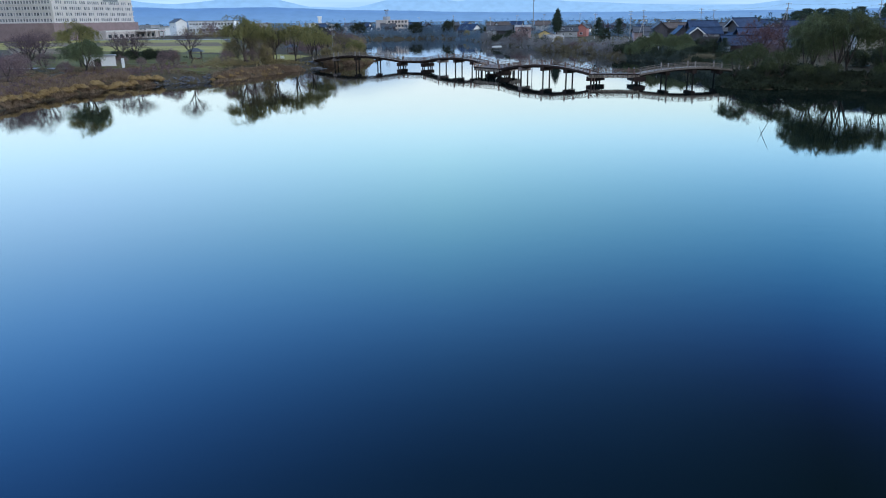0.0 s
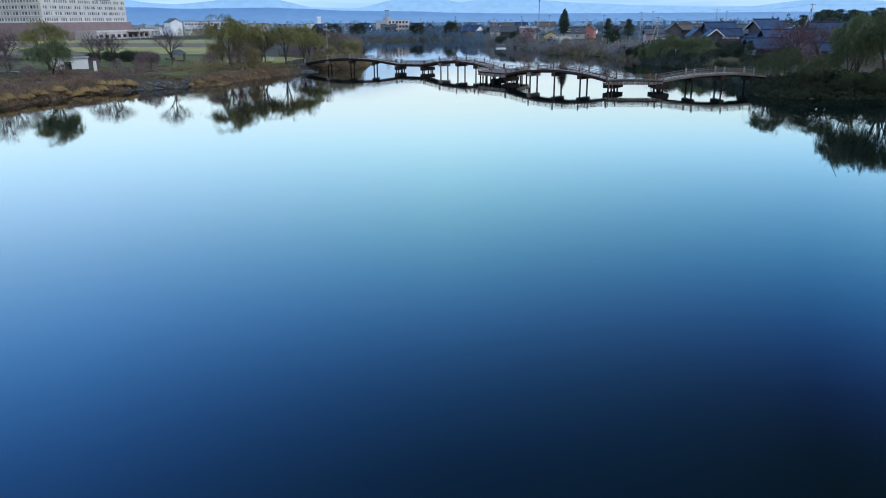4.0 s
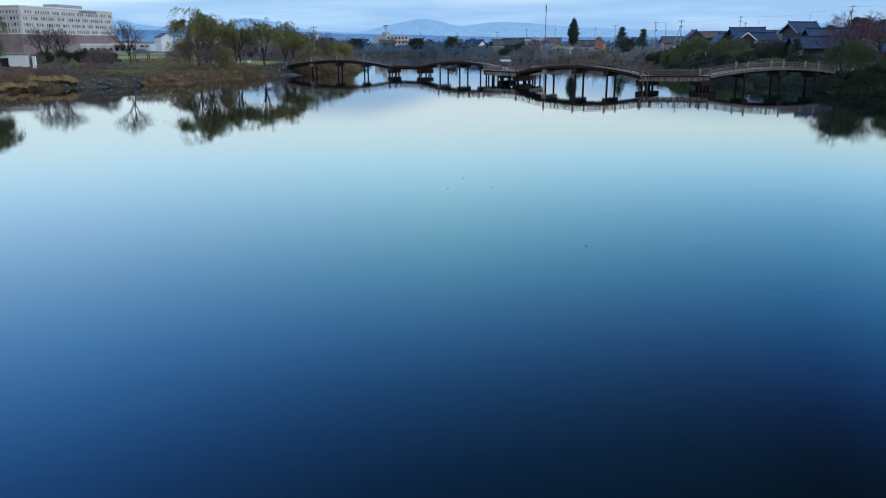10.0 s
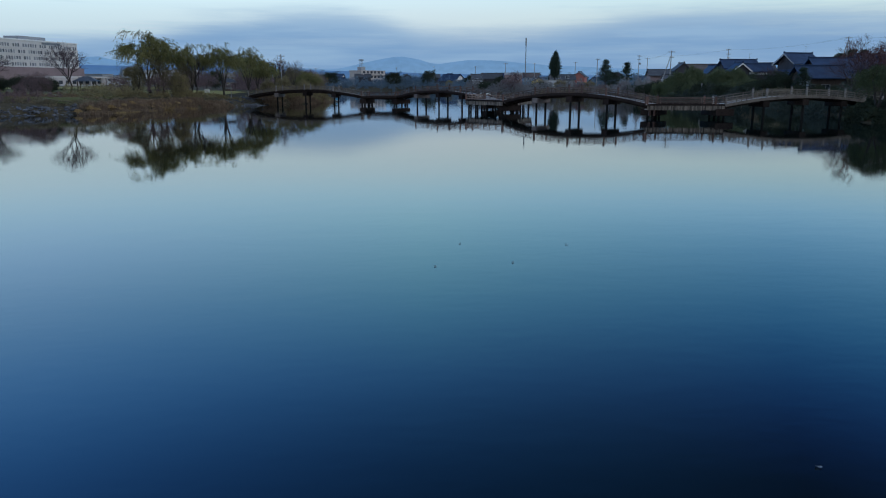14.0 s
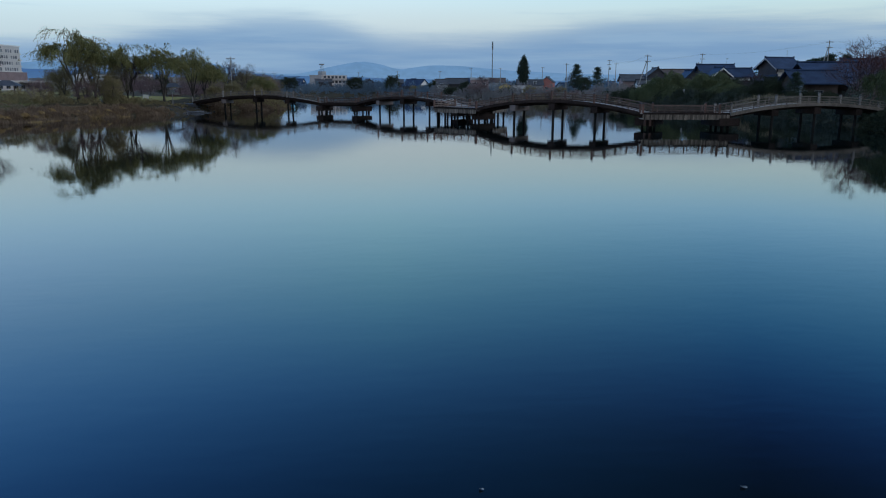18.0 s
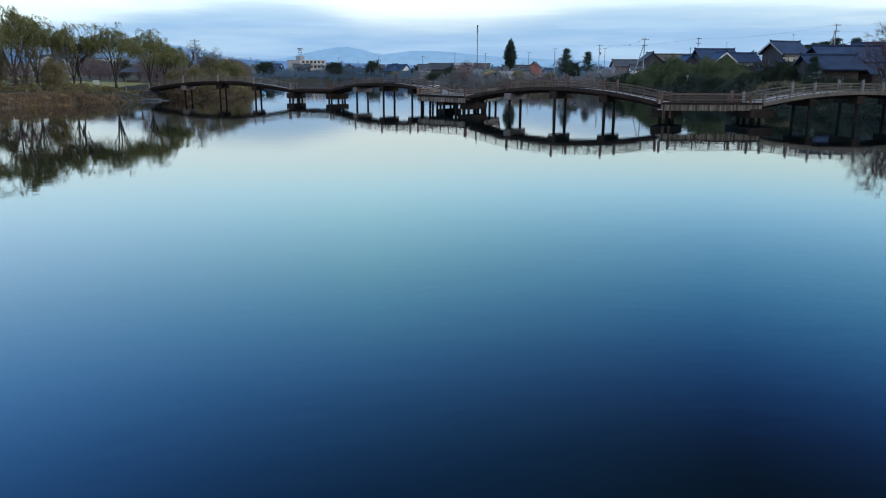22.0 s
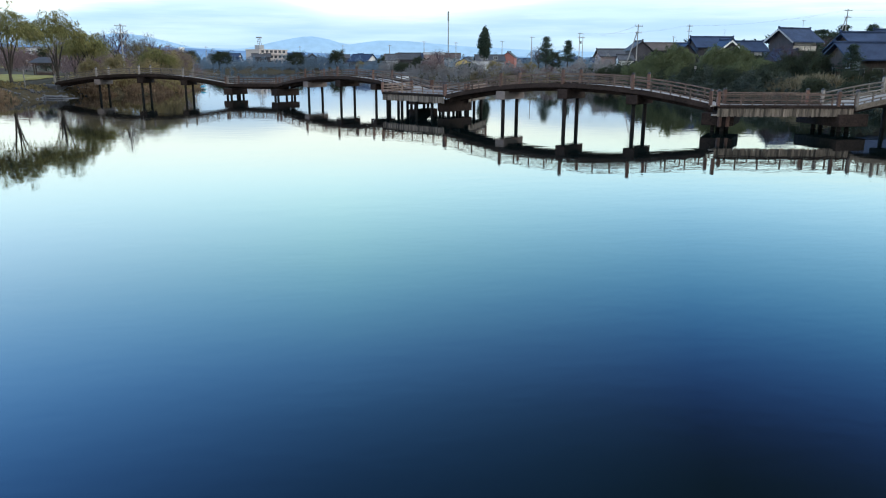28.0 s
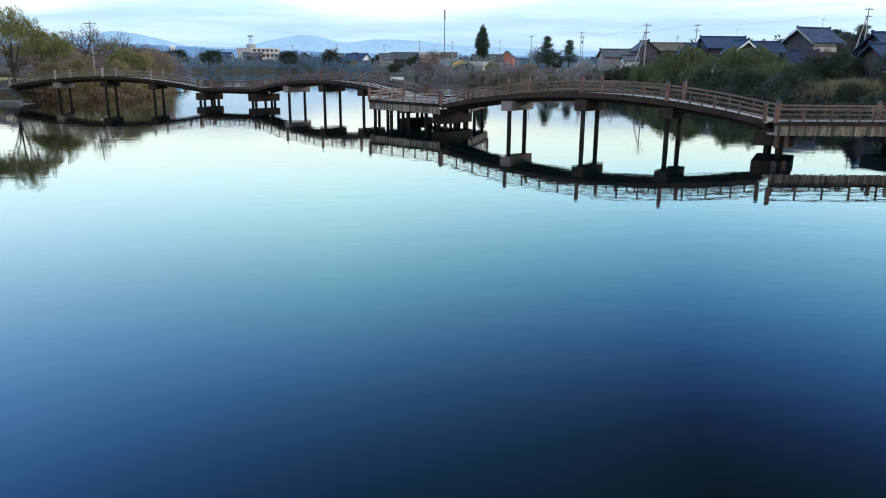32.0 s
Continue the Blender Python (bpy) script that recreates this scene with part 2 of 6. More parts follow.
CAP_PALE = mat("pale_concrete_beam", (0.14, 0.112, 0.105), (0.24, 0.2, 0.188), 0.8, 0.8, 7, 0.3)
CAPMETAL = mat("post_cap_metal", (0.05, 0.05, 0.055), (0.11, 0.11, 0.115), 0.4, 2, 12, 0.1, metal=0.6)


def water_mat():
    m = bpy.data.materials.new("lake_water")
    m.use_nodes = True
    nt = m.node_tree
    N, L = nt.nodes.new, nt.links.new
    bsdf = nt.nodes["Principled BSDF"]
    bsdf.inputs["Base Color"].default_value = (0.0016, 0.005, 0.005, 1)
    bsdf.inputs["Roughness"].default_value = 0.02
    bsdf.inputs["IOR"].default_value = 1.33
    geo, mp = N("ShaderNodeNewGeometry"), N("ShaderNodeMapping")
    mp.inputs["Scale"].default_value = (0.55, 1.0, 1.0)
    L(geo.outputs["Position"], mp.inputs["Vector"])
    n1, n2 = N("ShaderNodeTexNoise"), N("ShaderNodeTexNoise")
    n1.inputs["Scale"].default_value, n1.inputs["Detail"].default_value = 0.75, 3
    n2.inputs["Scale"].default_value, n2.inputs["Detail"].default_value = 0.02, 2
    L(mp.outputs["Vector"], n1.inputs["Vector"])
    L(mp.outputs["Vector"], n2.inputs["Vector"])
    # a breath of wind ruffles the water about the bridge; the open lake lies smooth
    sep, gate, patch, both = N("ShaderNodeSeparateXYZ"), N("ShaderNodeMapRange"), N("ShaderNodeMapRange"), N("ShaderNodeMath")
    L(geo.outputs["Position"], sep.inputs[0])
    L(sep.outputs["Y"], gate.inputs["Value"])
    gate.inputs["From Min"].default_value, gate.inputs["From Max"].default_value = 125.0, 165.0
    gate.inputs["To Min"].default_value, gate.inputs["To Max"].default_value = 0.45, 1.0
    patch.inputs["From Min"].default_value, patch.inputs["From Max"].default_value = 0.4, 0.65
    patch.inputs["To Min"].default_value, patch.inputs["To Max"].default_value = 0.35, 1.0
    L(n2.outputs["Fac"], patch.inputs["Value"])
    both.operation = "MULTIPLY"
    L(gate.outputs["Result"], both.inputs[0])
    L(patch.outputs["Result"], both.inputs[1])
    mul = N("ShaderNodeMath")
    mul.operation = "MULTIPLY"
    L(n1.outputs["Fac"], mul.inputs[0])
    L(both.outputs[0], mul.inputs[1])
    # short wavelets over the longer swell
    n3, small, sum_ = N("ShaderNodeTexNoise"), N("ShaderNodeMath"), N("ShaderNodeMath")
    n3.inputs["Scale"].default_value, n3.inputs["Detail"].default_value = 3.2, 2
    L(mp.outputs["Vector"], n3.inputs["Vector"])
    small.operation, sum_.operation = "MULTIPLY", "ADD"
    L(n3.outputs["Fac"], small.inputs[0])
    small.inputs[1].default_value = 0.13
    L(small.outputs[0], sum_.inputs[0])
    L(mul.outputs[0], sum_.inputs[1])
    bp = N("ShaderNodeBump")
    bp.inputs["Strength"].default_value, bp.inputs["Distance"].default_value = 1.0, 0.0088
    L(sum_.outputs[0], bp.inputs["Height"])
    L(bp.outputs["Normal"], bsdf.inputs["Normal"])
    return m


WATER = water_mat()

# ---- mesh helpers ----


def mesh_of(bm, name, material, smooth=False):
    bmesh.ops.recalc_face_normals(bm, faces=bm.faces)
    me = bpy.data.meshes.new(name)
    bm.to_mesh(me)
    bm.free()
    me.materials.append(material)
    if smooth:
        for p in me.polygons:
            p.use_smooth = True
    return me


def soup(name, verts, faces, material):
    me = bpy.data.meshes.new(name)
    me.from_pydata(verts, [], faces)
    me.materials.append(material)
    me.update()
    return me


def part(name, bm, material, parent, label=""):
    """One mesh object under a thing or a part. bm may be a finished mesh."""
    me = bm if isinstance(bm, bpy.types.Mesh) else mesh_of(bm, name, material)
    ob = new(name, me)
    ob.parent = parent
    if label:
        tagged(ob, label)
    return ob


def thing(name, m, label, category, group="", kind=""):
    ob = new(name)
    ob.empty_display_size = 0.5
    ob.matrix_basis = m
    return tagged(ob, label, category, group, kind)


def box(bm, size, at=(0, 0, 0), turn=0.0, bevel=0.0):
    """A box with its base centre at `at`."""
    made = bmesh.ops.create_cube(bm, size=1.0)["verts"]
    sx, sy, sz = size
    for v in made:
        v.co = Vector((v.co.x * sx, v.co.y * sy, (v.co.z + 0.5) * sz))
    if bevel:
        edges = list({e for v in made for e in v.link_edges})
        out = bmesh.ops.bevel(bm, geom=edges, offset=bevel, segments=1, affect="EDGES")
        made = list({v for f in out["faces"] for v in f.verts} | {v for v in made if v.is_valid})
    bmesh.ops.transform(bm, matrix=Matrix.Translation(at) @ Matrix.Rotation(turn, 4, "Z"), verts=made)
    return made


def a_box(size, at=(0, 0, 0), turn=0.0, bevel=0.0):
    bm = bmesh.new()
    box(bm, size, at, turn, bevel)
    return bm


def tube(bm, points, radii, sides=6):
    """A tapered tube through points."""
    rings = []
    for i, p in enumerate(points):
        d = (Vector(points[min(i + 1, len(points) - 1)]) - Vector(points[max(i - 1, 0)])).normalized()
        u = d.orthogonal().normalized()
        w = d.cross(u)
        rings.append([bm.verts.new(Vector(p) + (u * math.cos(a) + w * math.sin(a)) * radii[i]) for a in [2 * math.pi * k / sides for k in range(sides)]])
    for r, s in zip(rings, rings[1:]):
        for k in range(sides):
            bm.faces.new((r[k], r[(k + 1) % sides], s[(k + 1) % sides], s[k]))
    bm.faces.new(rings[0][::-1])
    bm.faces.new(rings[-1])


def sweep(points, width, height, drop=0.0):
    """A bar of rectangular section along points; its top runs `drop` below them."""
    bm = bmesh.new()
    rings = []
    for i, p in enumerate(points):
        d = Vector(points[min(i + 1, len(points) - 1)]) - Vector(points[max(i - 1, 0)])
        d.z = 0
        s = Vector((-d.y, d.x, 0)).normalized() * width / 2
        top = Vector(p) - Vector((0, 0, drop))
        low = top - Vector((0, 0, height))
        rings.append([bm.verts.new(q) for q in (top + s, top - s, low - s, low + s)])
    for r, q in zip(rings, rings[1:]):
        for k in range(4):
            bm.faces.new((r[k], r[(k + 1) % 4], q[(k + 1) % 4], q[k]))
    bm.faces.new(rings[0][::-1])
    bm.faces.new(rings[-1])
    return bm


# ---- ground, water, distance ----
SHORE = [(-74, 124), (-75, 135), (-74.5, 144), (-73, 154), (-71, 163), (-66, 171.5), (-61, 176.2), (-54.3, 180), (-50.5, 189), (-48, 200), (-43, 211), (-39, 219),
         (-38, 229), (-33, 235), (-27, 239), (-24, 248), (-25, 265), (-30, 290), (-45, 340), (-68, 440), (-66, 500), (-50, 542), (-10, 550), (12, 535), (25, 450),
         (36, 385), (44, 332), (56, 312), (60, 290), (63, 262), (66, 245), (68, 225), (69, 200), (68, 185), (66, 173), (63.5, 165), (60.5, 159.5), (58, 154), (57.8, 148.5), (61, 145.5), (68, 145), (76, 143),
         (84, 139), (91, 128), (97, 112), (103, 60), (108, -40), (100, -120), (-85, -120), (-86, -40), (-79, 60)]


def shore_gap(px, py):
    """Distance to the shore line, positive on land."""
    p = np.array(SHORE, float)
    q = np.roll(p, -1, 0)
    best = np.full(px.shape, 1e9)
    inside = np.zeros(px.shape, bool)
    for (ax, ay), (bx, by) in zip(p, q):
        dx, dy = bx - ax, by - ay
        t = np.clip(((px - ax) * dx + (py - ay) * dy) / (dx * dx + dy * dy), 0, 1)
        best = np.minimum(best, np.hypot(px - ax - t * dx, py - ay - t * dy))
        with np.errstate(divide="ignore", invalid="ignore"):
            cross = ((ay > py) != (by > py)) & (px < (bx - ax) * (py - ay) / (by - ay + 1e-12) + ax)
        inside ^= cross
    return np.where(inside, -best, best)


def land_height(px, py):
    px, py = np.asarray(px, float), np.asarray(py, float)
    wob = 0.7 * np.sin(px * 0.9 + 1.3 * np.sin(py * 0.35)) + 0.5 * np.sin(py * 1.1 + px * 0.3)
    d = shore_gap(px, py) + wob * np.clip(1 - np.hypot(px, py - 150) / 600, 0, 1)
    z = np.where(d > 0, 2.3 * (1 - np.exp(-d / 4.5)) + 0.02 * np.clip(d, 0, 40) , np.maximum(d * 0.4, -2.5))
    bump = 0.08 * np.sin(px * 0.41 + 0.7) * np.sin(py * 0.37) + 0.05 * np.sin(px * 1.3) * np.sin(py * 1.1 + 2)
    return np.where(d > 1, z + bump, z)


def spaced(lo, hi, step, far, grow):
    line = list(np.arange(lo, hi + 0.01, step))
    s, v = step, hi
    while v < far:
        s *= grow
        v += s
        line.append(v)
    s, v, low = step, lo, []
    while v > -far:
        s *= grow
        v -= s
        low.append(v)
    return np.array(low[::-1] + line)


GRASS = mat("winter_grass", (0.036, 0.032, 0.02), (0.09, 0.071, 0.042), 0.95, 0.12, 1.5, 0.5, spec=0.08)


def build_ground():
    xs, ys = spaced(-110, 120, 2.0, 4600, 1.18), spaced(100, 320, 2.0, 4600, 1.16)
    gx, gy = np.meshgrid(xs, ys)
    gz = land_height(gx, gy)
    w = len(xs)
    verts = list(zip(gx.ravel().tolist(), gy.ravel().tolist(), gz.ravel().tolist()))
    faces = [(j * w + i, j * w + i + 1, (j + 1) * w + i + 1, (j + 1) * w + i) for j in range(len(ys) - 1) for i in range(w - 1)]
    me = soup("ground", verts, faces, GRASS)
    for p in me.polygons:
        p.use_smooth = True
    tagged(new("ground", me), "winter grass and bare earth round the lake", "ground", kind="structure")


build_ground()
bm = bmesh.new()
bm.faces.new([bm.verts.new((x, y, 0)) for x, y in ((-130, -160), (140, -160), (140, 600), (-130, 600))])
tagged(new("water", mesh_of(bm, "water", WATER)), "still dark blue lake water mirroring the sky", "water", kind="structure")


def ridge(name, dist, height, rough, seed, material, lo, hi, label):
    """A line of hills seen far away: a fold of land from heading lo to hi, its crest shaped to fit the camera's view.
    """
    rng = random.Random(seed)
    ph = [rng.uniform(0, 6.28) for _ in range(8)]
    verts, faces, n = [], [], 220
    for i in range(n + 1):
        a = radians(lo + (hi - lo) * i / n)
        s = sum(math.sin(a * f + ph[k]) * w for k, (f, w) in enumerate(((9, 0.5), (17, 0.35), (31, 0.2), (57, 0.14), (93, 0.10), (170, 0.07))))
        h = height(math.degrees(a)) * (1 + rough * s)
        for r, z in ((dist - 250, 0), (dist - 90, h * 0.6), (dist, h), (dist + 200, 0)):
            verts.append((r * math.sin(a), r * math.cos(a), z))
    for i in range(n):
        for k in range(3):
            o = i * 4 + k
            faces.append((o, o + 4, o + 5, o + 1))
    tagged(new(name, soup(name, verts, faces, material)), label, "hills", kind="structure")


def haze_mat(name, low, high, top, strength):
    """Far hills with the evening haze painted in as glow: paler towards their feet, with faint wooded texture."""
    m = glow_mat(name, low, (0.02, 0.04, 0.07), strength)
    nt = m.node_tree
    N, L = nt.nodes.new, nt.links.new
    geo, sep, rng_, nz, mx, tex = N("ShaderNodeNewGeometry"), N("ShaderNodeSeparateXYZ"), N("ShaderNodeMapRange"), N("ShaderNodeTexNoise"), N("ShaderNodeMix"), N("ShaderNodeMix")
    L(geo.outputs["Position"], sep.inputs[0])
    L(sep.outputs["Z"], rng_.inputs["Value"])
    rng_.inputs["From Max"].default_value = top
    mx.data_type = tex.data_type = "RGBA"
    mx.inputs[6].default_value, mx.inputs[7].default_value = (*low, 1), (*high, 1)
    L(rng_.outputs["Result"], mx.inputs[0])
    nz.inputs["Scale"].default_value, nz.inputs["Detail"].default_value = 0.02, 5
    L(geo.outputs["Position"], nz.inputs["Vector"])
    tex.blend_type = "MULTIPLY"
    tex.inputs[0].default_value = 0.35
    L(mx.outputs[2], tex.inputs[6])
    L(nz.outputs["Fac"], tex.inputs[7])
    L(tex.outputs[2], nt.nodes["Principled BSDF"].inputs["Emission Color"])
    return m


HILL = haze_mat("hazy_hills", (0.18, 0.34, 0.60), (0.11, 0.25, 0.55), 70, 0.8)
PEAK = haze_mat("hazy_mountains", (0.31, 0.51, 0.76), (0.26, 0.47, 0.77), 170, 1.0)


def skyline(*tops):
    """Height over the heading, from headings and the angles at which the crest is seen."""
    return lambda a: float(np.interp(a, [h for h, _ in tops], [e for _, e in tops]))


HILL_TOPS = skyline((-75, 60), (-25, 74), (-12, 68), (-8, 54), (0, 42), (10, 34), (75, 36))
PEAK_TOPS = skyline((-75, 120), (-26, 122), (-22.6, 145), (-21.5, 120), (-19, 108), (-16.1, 130), (-14.5, 160), (-13.1, 150), (-11.7, 125), (-9.8, 86), (-6.4, 80), (-4.1, 120), (-2.5, 143),
                    (-1.5, 153), (-0.3, 138), (1.1, 103), (3.3, 126), (5.8, 127), (9.3, 102), (15, 84), (22, 72), (26.5, 112), (31, 76), (75, 90))
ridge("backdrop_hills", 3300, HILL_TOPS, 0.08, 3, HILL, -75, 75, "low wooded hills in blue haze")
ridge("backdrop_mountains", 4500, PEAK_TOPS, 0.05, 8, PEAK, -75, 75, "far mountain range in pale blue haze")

# ---- the footbridge ----
bridge = thing("footbridge", Matrix(), "long weathered timber footbridge in low arches over the lake", "bridge")
FLAT, RISE, HALF = 2.0, 1.38, 1.7
RAIL_MESH = {}


def rail_mesh(kind, material):
    """The upright pieces of a railing, one mesh for each kind and wood."""
    key = kind, material.name
    if key not in RAIL_MESH:
        size, edge = {"newel_post": ((0.24, 0.24, 1.12), 0.02), "tall_newel": ((0.24, 0.24, 1.26), 0.02), "rail_post": ((0.11, 0.11, 0.86), 0.012), "rail_block": ((0.1, 0.1, 0.27), 0.008)}[kind]
        RAIL_MESH[key] = mesh_of(a_box(size, bevel=edge), kind, material)
    return RAIL_MESH[key]


def newel_cap():
    bm = a_box((0.27, 0.27, 0.05), (0, 0, 1.12), 0, 0.01)
    box(bm, (0.2, 0.2, 0.09), (0, 0, 1.17), 0, 0.03)
    return mesh_of(bm, "post_cap", CAPMETAL)


NEWEL_CAP = newel_cap()


def set_newel(p, turn, head, tall=False):
    ob = part("newel_post", rail_mesh("tall_newel" if tall else "newel_post", head), None, bridge)
    ob.matrix_basis = Matrix.Translation(p) @ Matrix.Rotation(turn, 4, "Z")
    part("post_cap", NEWEL_CAP, None, ob).location.z = 0.14 if tall else 0.0


def rail_run(points, newels, turn, tone=WOOD, head=RED_WOOD):
    """Rails along the deck's edge; newels: indices of points that carry a tall post."""
    part("top_rail", sweep([p + Vector((0, 0, 0.93)) for p in points], 0.13, 0.1), tone, bridge)
    part("middle_rail", sweep([p + Vector((0, 0, 0.6)) for p in points], 0.085, 0.08), tone, bridge)
    part("lower_rail", sweep([p + Vector((0, 0, 0.32)) for p in points], 0.09, 0.085), tone, bridge)
    for i, p in enumerate(points):
        if i in newels:
            set_newel(p, turn, head, 0 < i < len(points) - 1)
        elif i % 2 == 0:
            ob = part("rail_post", rail_mesh("rail_post", tone), None, bridge)
            ob.matrix_basis = Matrix.Translation(p) @ Matrix.Rotation(turn, 4, "Z")
        else:
            ob = part("rail_block", rail_mesh("rail_block", tone), None, bridge)
            ob.matrix_basis = Matrix.Translation(p) @ Matrix.Rotation(turn, 4, "Z")


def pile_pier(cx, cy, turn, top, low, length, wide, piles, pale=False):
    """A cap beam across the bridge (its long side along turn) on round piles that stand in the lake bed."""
    cap = part("pier_cap", a_box((length, wide, top - low), (0, 0, 0), 0, 0.03), CAP_PALE if pale else CAP, bridge, "pale cap beam" if pale else "")
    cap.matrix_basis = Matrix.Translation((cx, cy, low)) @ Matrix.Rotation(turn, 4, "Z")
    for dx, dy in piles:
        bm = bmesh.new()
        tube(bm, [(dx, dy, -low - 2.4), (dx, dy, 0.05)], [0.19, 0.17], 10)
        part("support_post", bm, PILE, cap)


def span(a, b, rise, beam=CAP, tone=WOOD, head=RED_WOOD, pale=True):
    """A stretch of deck from a to b (plan), level or arched, with its beams and both railings."""
    a, b = Vector((*a, 0)), Vector((*b, 0))
    d = (b - a).normalized()
    side = Vector((-d.y, d.x, 0))  # to the left of the way
    n = 32 if rise else max(4, 2 * round((b - a).length / 1.65 / 2) * 2)
    turn = math.atan2(d.y, d.x)

    def at(u, off):
        return a + (b - a) * u + side * off + Vector((0, 0, FLAT + rise * 4 * u * (1 - u)))

    mid = [at(i / n, 0) for i in range(n + 1)]
    part("deck", sweep(mid, 2 * HALF - 0.1, 0.12), DECK, bridge, "pale weathered deck boards")
    for off in (-HALF, HALF):
        edge = [at(i / n, off) for i in range(n + 1)]
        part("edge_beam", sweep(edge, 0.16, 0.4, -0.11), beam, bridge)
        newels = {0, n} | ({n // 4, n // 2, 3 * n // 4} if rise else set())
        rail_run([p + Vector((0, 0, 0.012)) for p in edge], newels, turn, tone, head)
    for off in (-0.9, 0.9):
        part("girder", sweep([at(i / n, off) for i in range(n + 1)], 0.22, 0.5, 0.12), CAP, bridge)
    if rise:
        for q, u in enumerate((0.25, 0.5, 0.75)):
            c = at(u, 0)
            pile_pier(c.x, c.y, turn + math.pi / 2, c.z - 0.42, c.z - (1.2 if q != 1 else 1.28), 3.5, 1.0, ((-1.22, 0), (1.22, 0)), pale=(pale and q == 0))


W0, W1 = (-38.8, 233.1), (-12.0, 225.7)
L0, L1 = (-3.85, 221.6), (13.9, 200.5)
R0, R1 = (15.4, 183.8), (33.7, 164.9)
E0, E1 = (42.6, 162.4), (67.2, 166.4)
# same timber as the rest; how it faces the light is put into the paler wood
span(W0, W1, RISE, CAP, TAN_WOOD, GREY_WOOD)
span(W1, L0, 0)
span(L0, L1, RISE)
span(R0, R1, RISE)
span(E0, E1, 1.16, TAN_WOOD, TAN_WOOD, GREY_WOOD, False)


def joint_pier(x, y, dx, dy, long=4.0, wide=1.5, top=1.42, low=0.48):
    turn = math.atan2(dy, dx) + math.pi / 2
    pile_pier(x, y, turn, top, low, long, wide, ((-1.5, -0.3), (0, -0.3), (1.5, -0.3), (-1.5, 0.4), (1.5, 0.4)))


joint_pier(-11.6, 225.6, 0.876, -0.48)
joint_pier(-3.95, 221.3, 0.644, -0.765)
joint_pier(13.9, 200.0, 0.644, -0.765, low=0.3)
joint_pier(15.6, 185.4, 0.694, -0.72, top=1.52, low=0.34)
joint_pier(34.1, 164.8, 0.81, -0.588, 4.4, 2.4)
joint_pier(42.7, 163.2, 1, 0.05, 5.0, 2.6)


def fascia(p, q, top, low):
    """Upright boards along an edge from p to q."""
    p, q = Vector((*p, 0)), Vector((*q, 0))
    n = round((q - p).length / 0.17)
    d = (q - p) / n
    turn = math.atan2(d.y, d.x)
    rng = random.Random(5)
    board = mesh_of(a_box((d.length - 0.02, 0.05, top - low)), "fascia_board", PALE_WOOD)
    for i in range(n):
        ob = part("fascia_board", board, None, bridge)
        c = p + d * (i + 0.5)
        ob.matrix_basis = Matrix.Translation((c.x, c.y, low - rng.uniform(-0.02, 0.05))) @ Matrix.Rotation(turn + rng.gauss(0, 0.02), 4, "Z")


def platform(corners, rails, piles, boards, tone=WOOD):
    """A level deck of any outline; rails: corner numbers of each railing, and which of its ends carry a newel."""
    bm = bmesh.new()
    f = bm.faces.new([bm.verts.new((x, y, FLAT)) for x, y in corners])
    ext = bmesh.ops.extrude_face_region(bm, geom=[f])
    for v in [g for g in ext["geom"] if isinstance(g, bmesh.types.BMVert)]:
        v.co.z -= 0.16
    part("platform_deck", bm, DARKER_DECK, bridge, "grey-brown deck boards")
    for i, j, posts in rails:
        a, b = Vector((*corners[i], FLAT + 0.012)), Vector((*corners[j], FLAT + 0.012))
        k = max(2, 2 * round((b - a).length / 1.65))
        turn = math.atan2(b.y - a.y, b.x - a.x)
        part("edge_beam", sweep([a - Vector((0, 0, 0.012)), b - Vector((0, 0, 0.012))], 0.16, 0.24, -0.11), CAP, bridge)
        rail_run([a.lerp(b, t / k) for t in range(k + 1)], {k if q else 0 for q in posts}, turn, tone)
    for i, j in boards:
        fascia(corners[i], corners[j], FLAT - 0.14, 1.25)
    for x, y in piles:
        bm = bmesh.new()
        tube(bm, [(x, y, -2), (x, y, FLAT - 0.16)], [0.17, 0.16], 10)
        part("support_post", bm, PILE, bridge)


# the wide middle platform with its bay, and the level stretch before the eastern arch
platform([(8.45, 191.0), (14.1, 183.0), (17.0, 185.2), (20.6, 193.6), (15.4, 201.6), (12.5, 199.4)], [(0, 1, (0, 1)), (2, 3, (0, 1)), (3, 4, (1,)), (5, 0, (0,))],
         [(9.0, 191.2), (10.4, 189.2), (11.8, 187.2), (13.2, 185.4), (10.4, 193.6), (11.7, 196.2), (20.0, 193.4), (18.8, 195.4), (17.4, 197.4), (16.0, 199.2), (18.7, 191.0), (17.4, 188.4)],
         [(0, 1), (5, 0), (2, 3), (3, 4)], LIT_WOOD)
platform([(32.3, 162.2), (42.75, 160.75), (42.3, 164.1), (34.9, 166.0)], [(0, 1, (0,)), (2, 3, (1,))], [], [(0, 1)])
set_newel(Vector((41.5, 160.93, FLAT + 0.012)), -0.14, RED_WOOD)
set_newel(Vector((41.2, 164.4, FLAT + 0.012)), -0.14, RED_WOOD)
for x, y in ((32.8, 162.65), (33.45, 162.6)):
    part("corner_column", a_box((0.24, 0.24, 0.98), (x, y, 0.42), 0.1, 0.02), RED_WOOD, bridge, "square red-brown timber column")
part("bearer", a_box((1.6, 0.3, 0.12), (32.8, 162.35, 1.28), -0.14), GREY_WOOD, bridge)

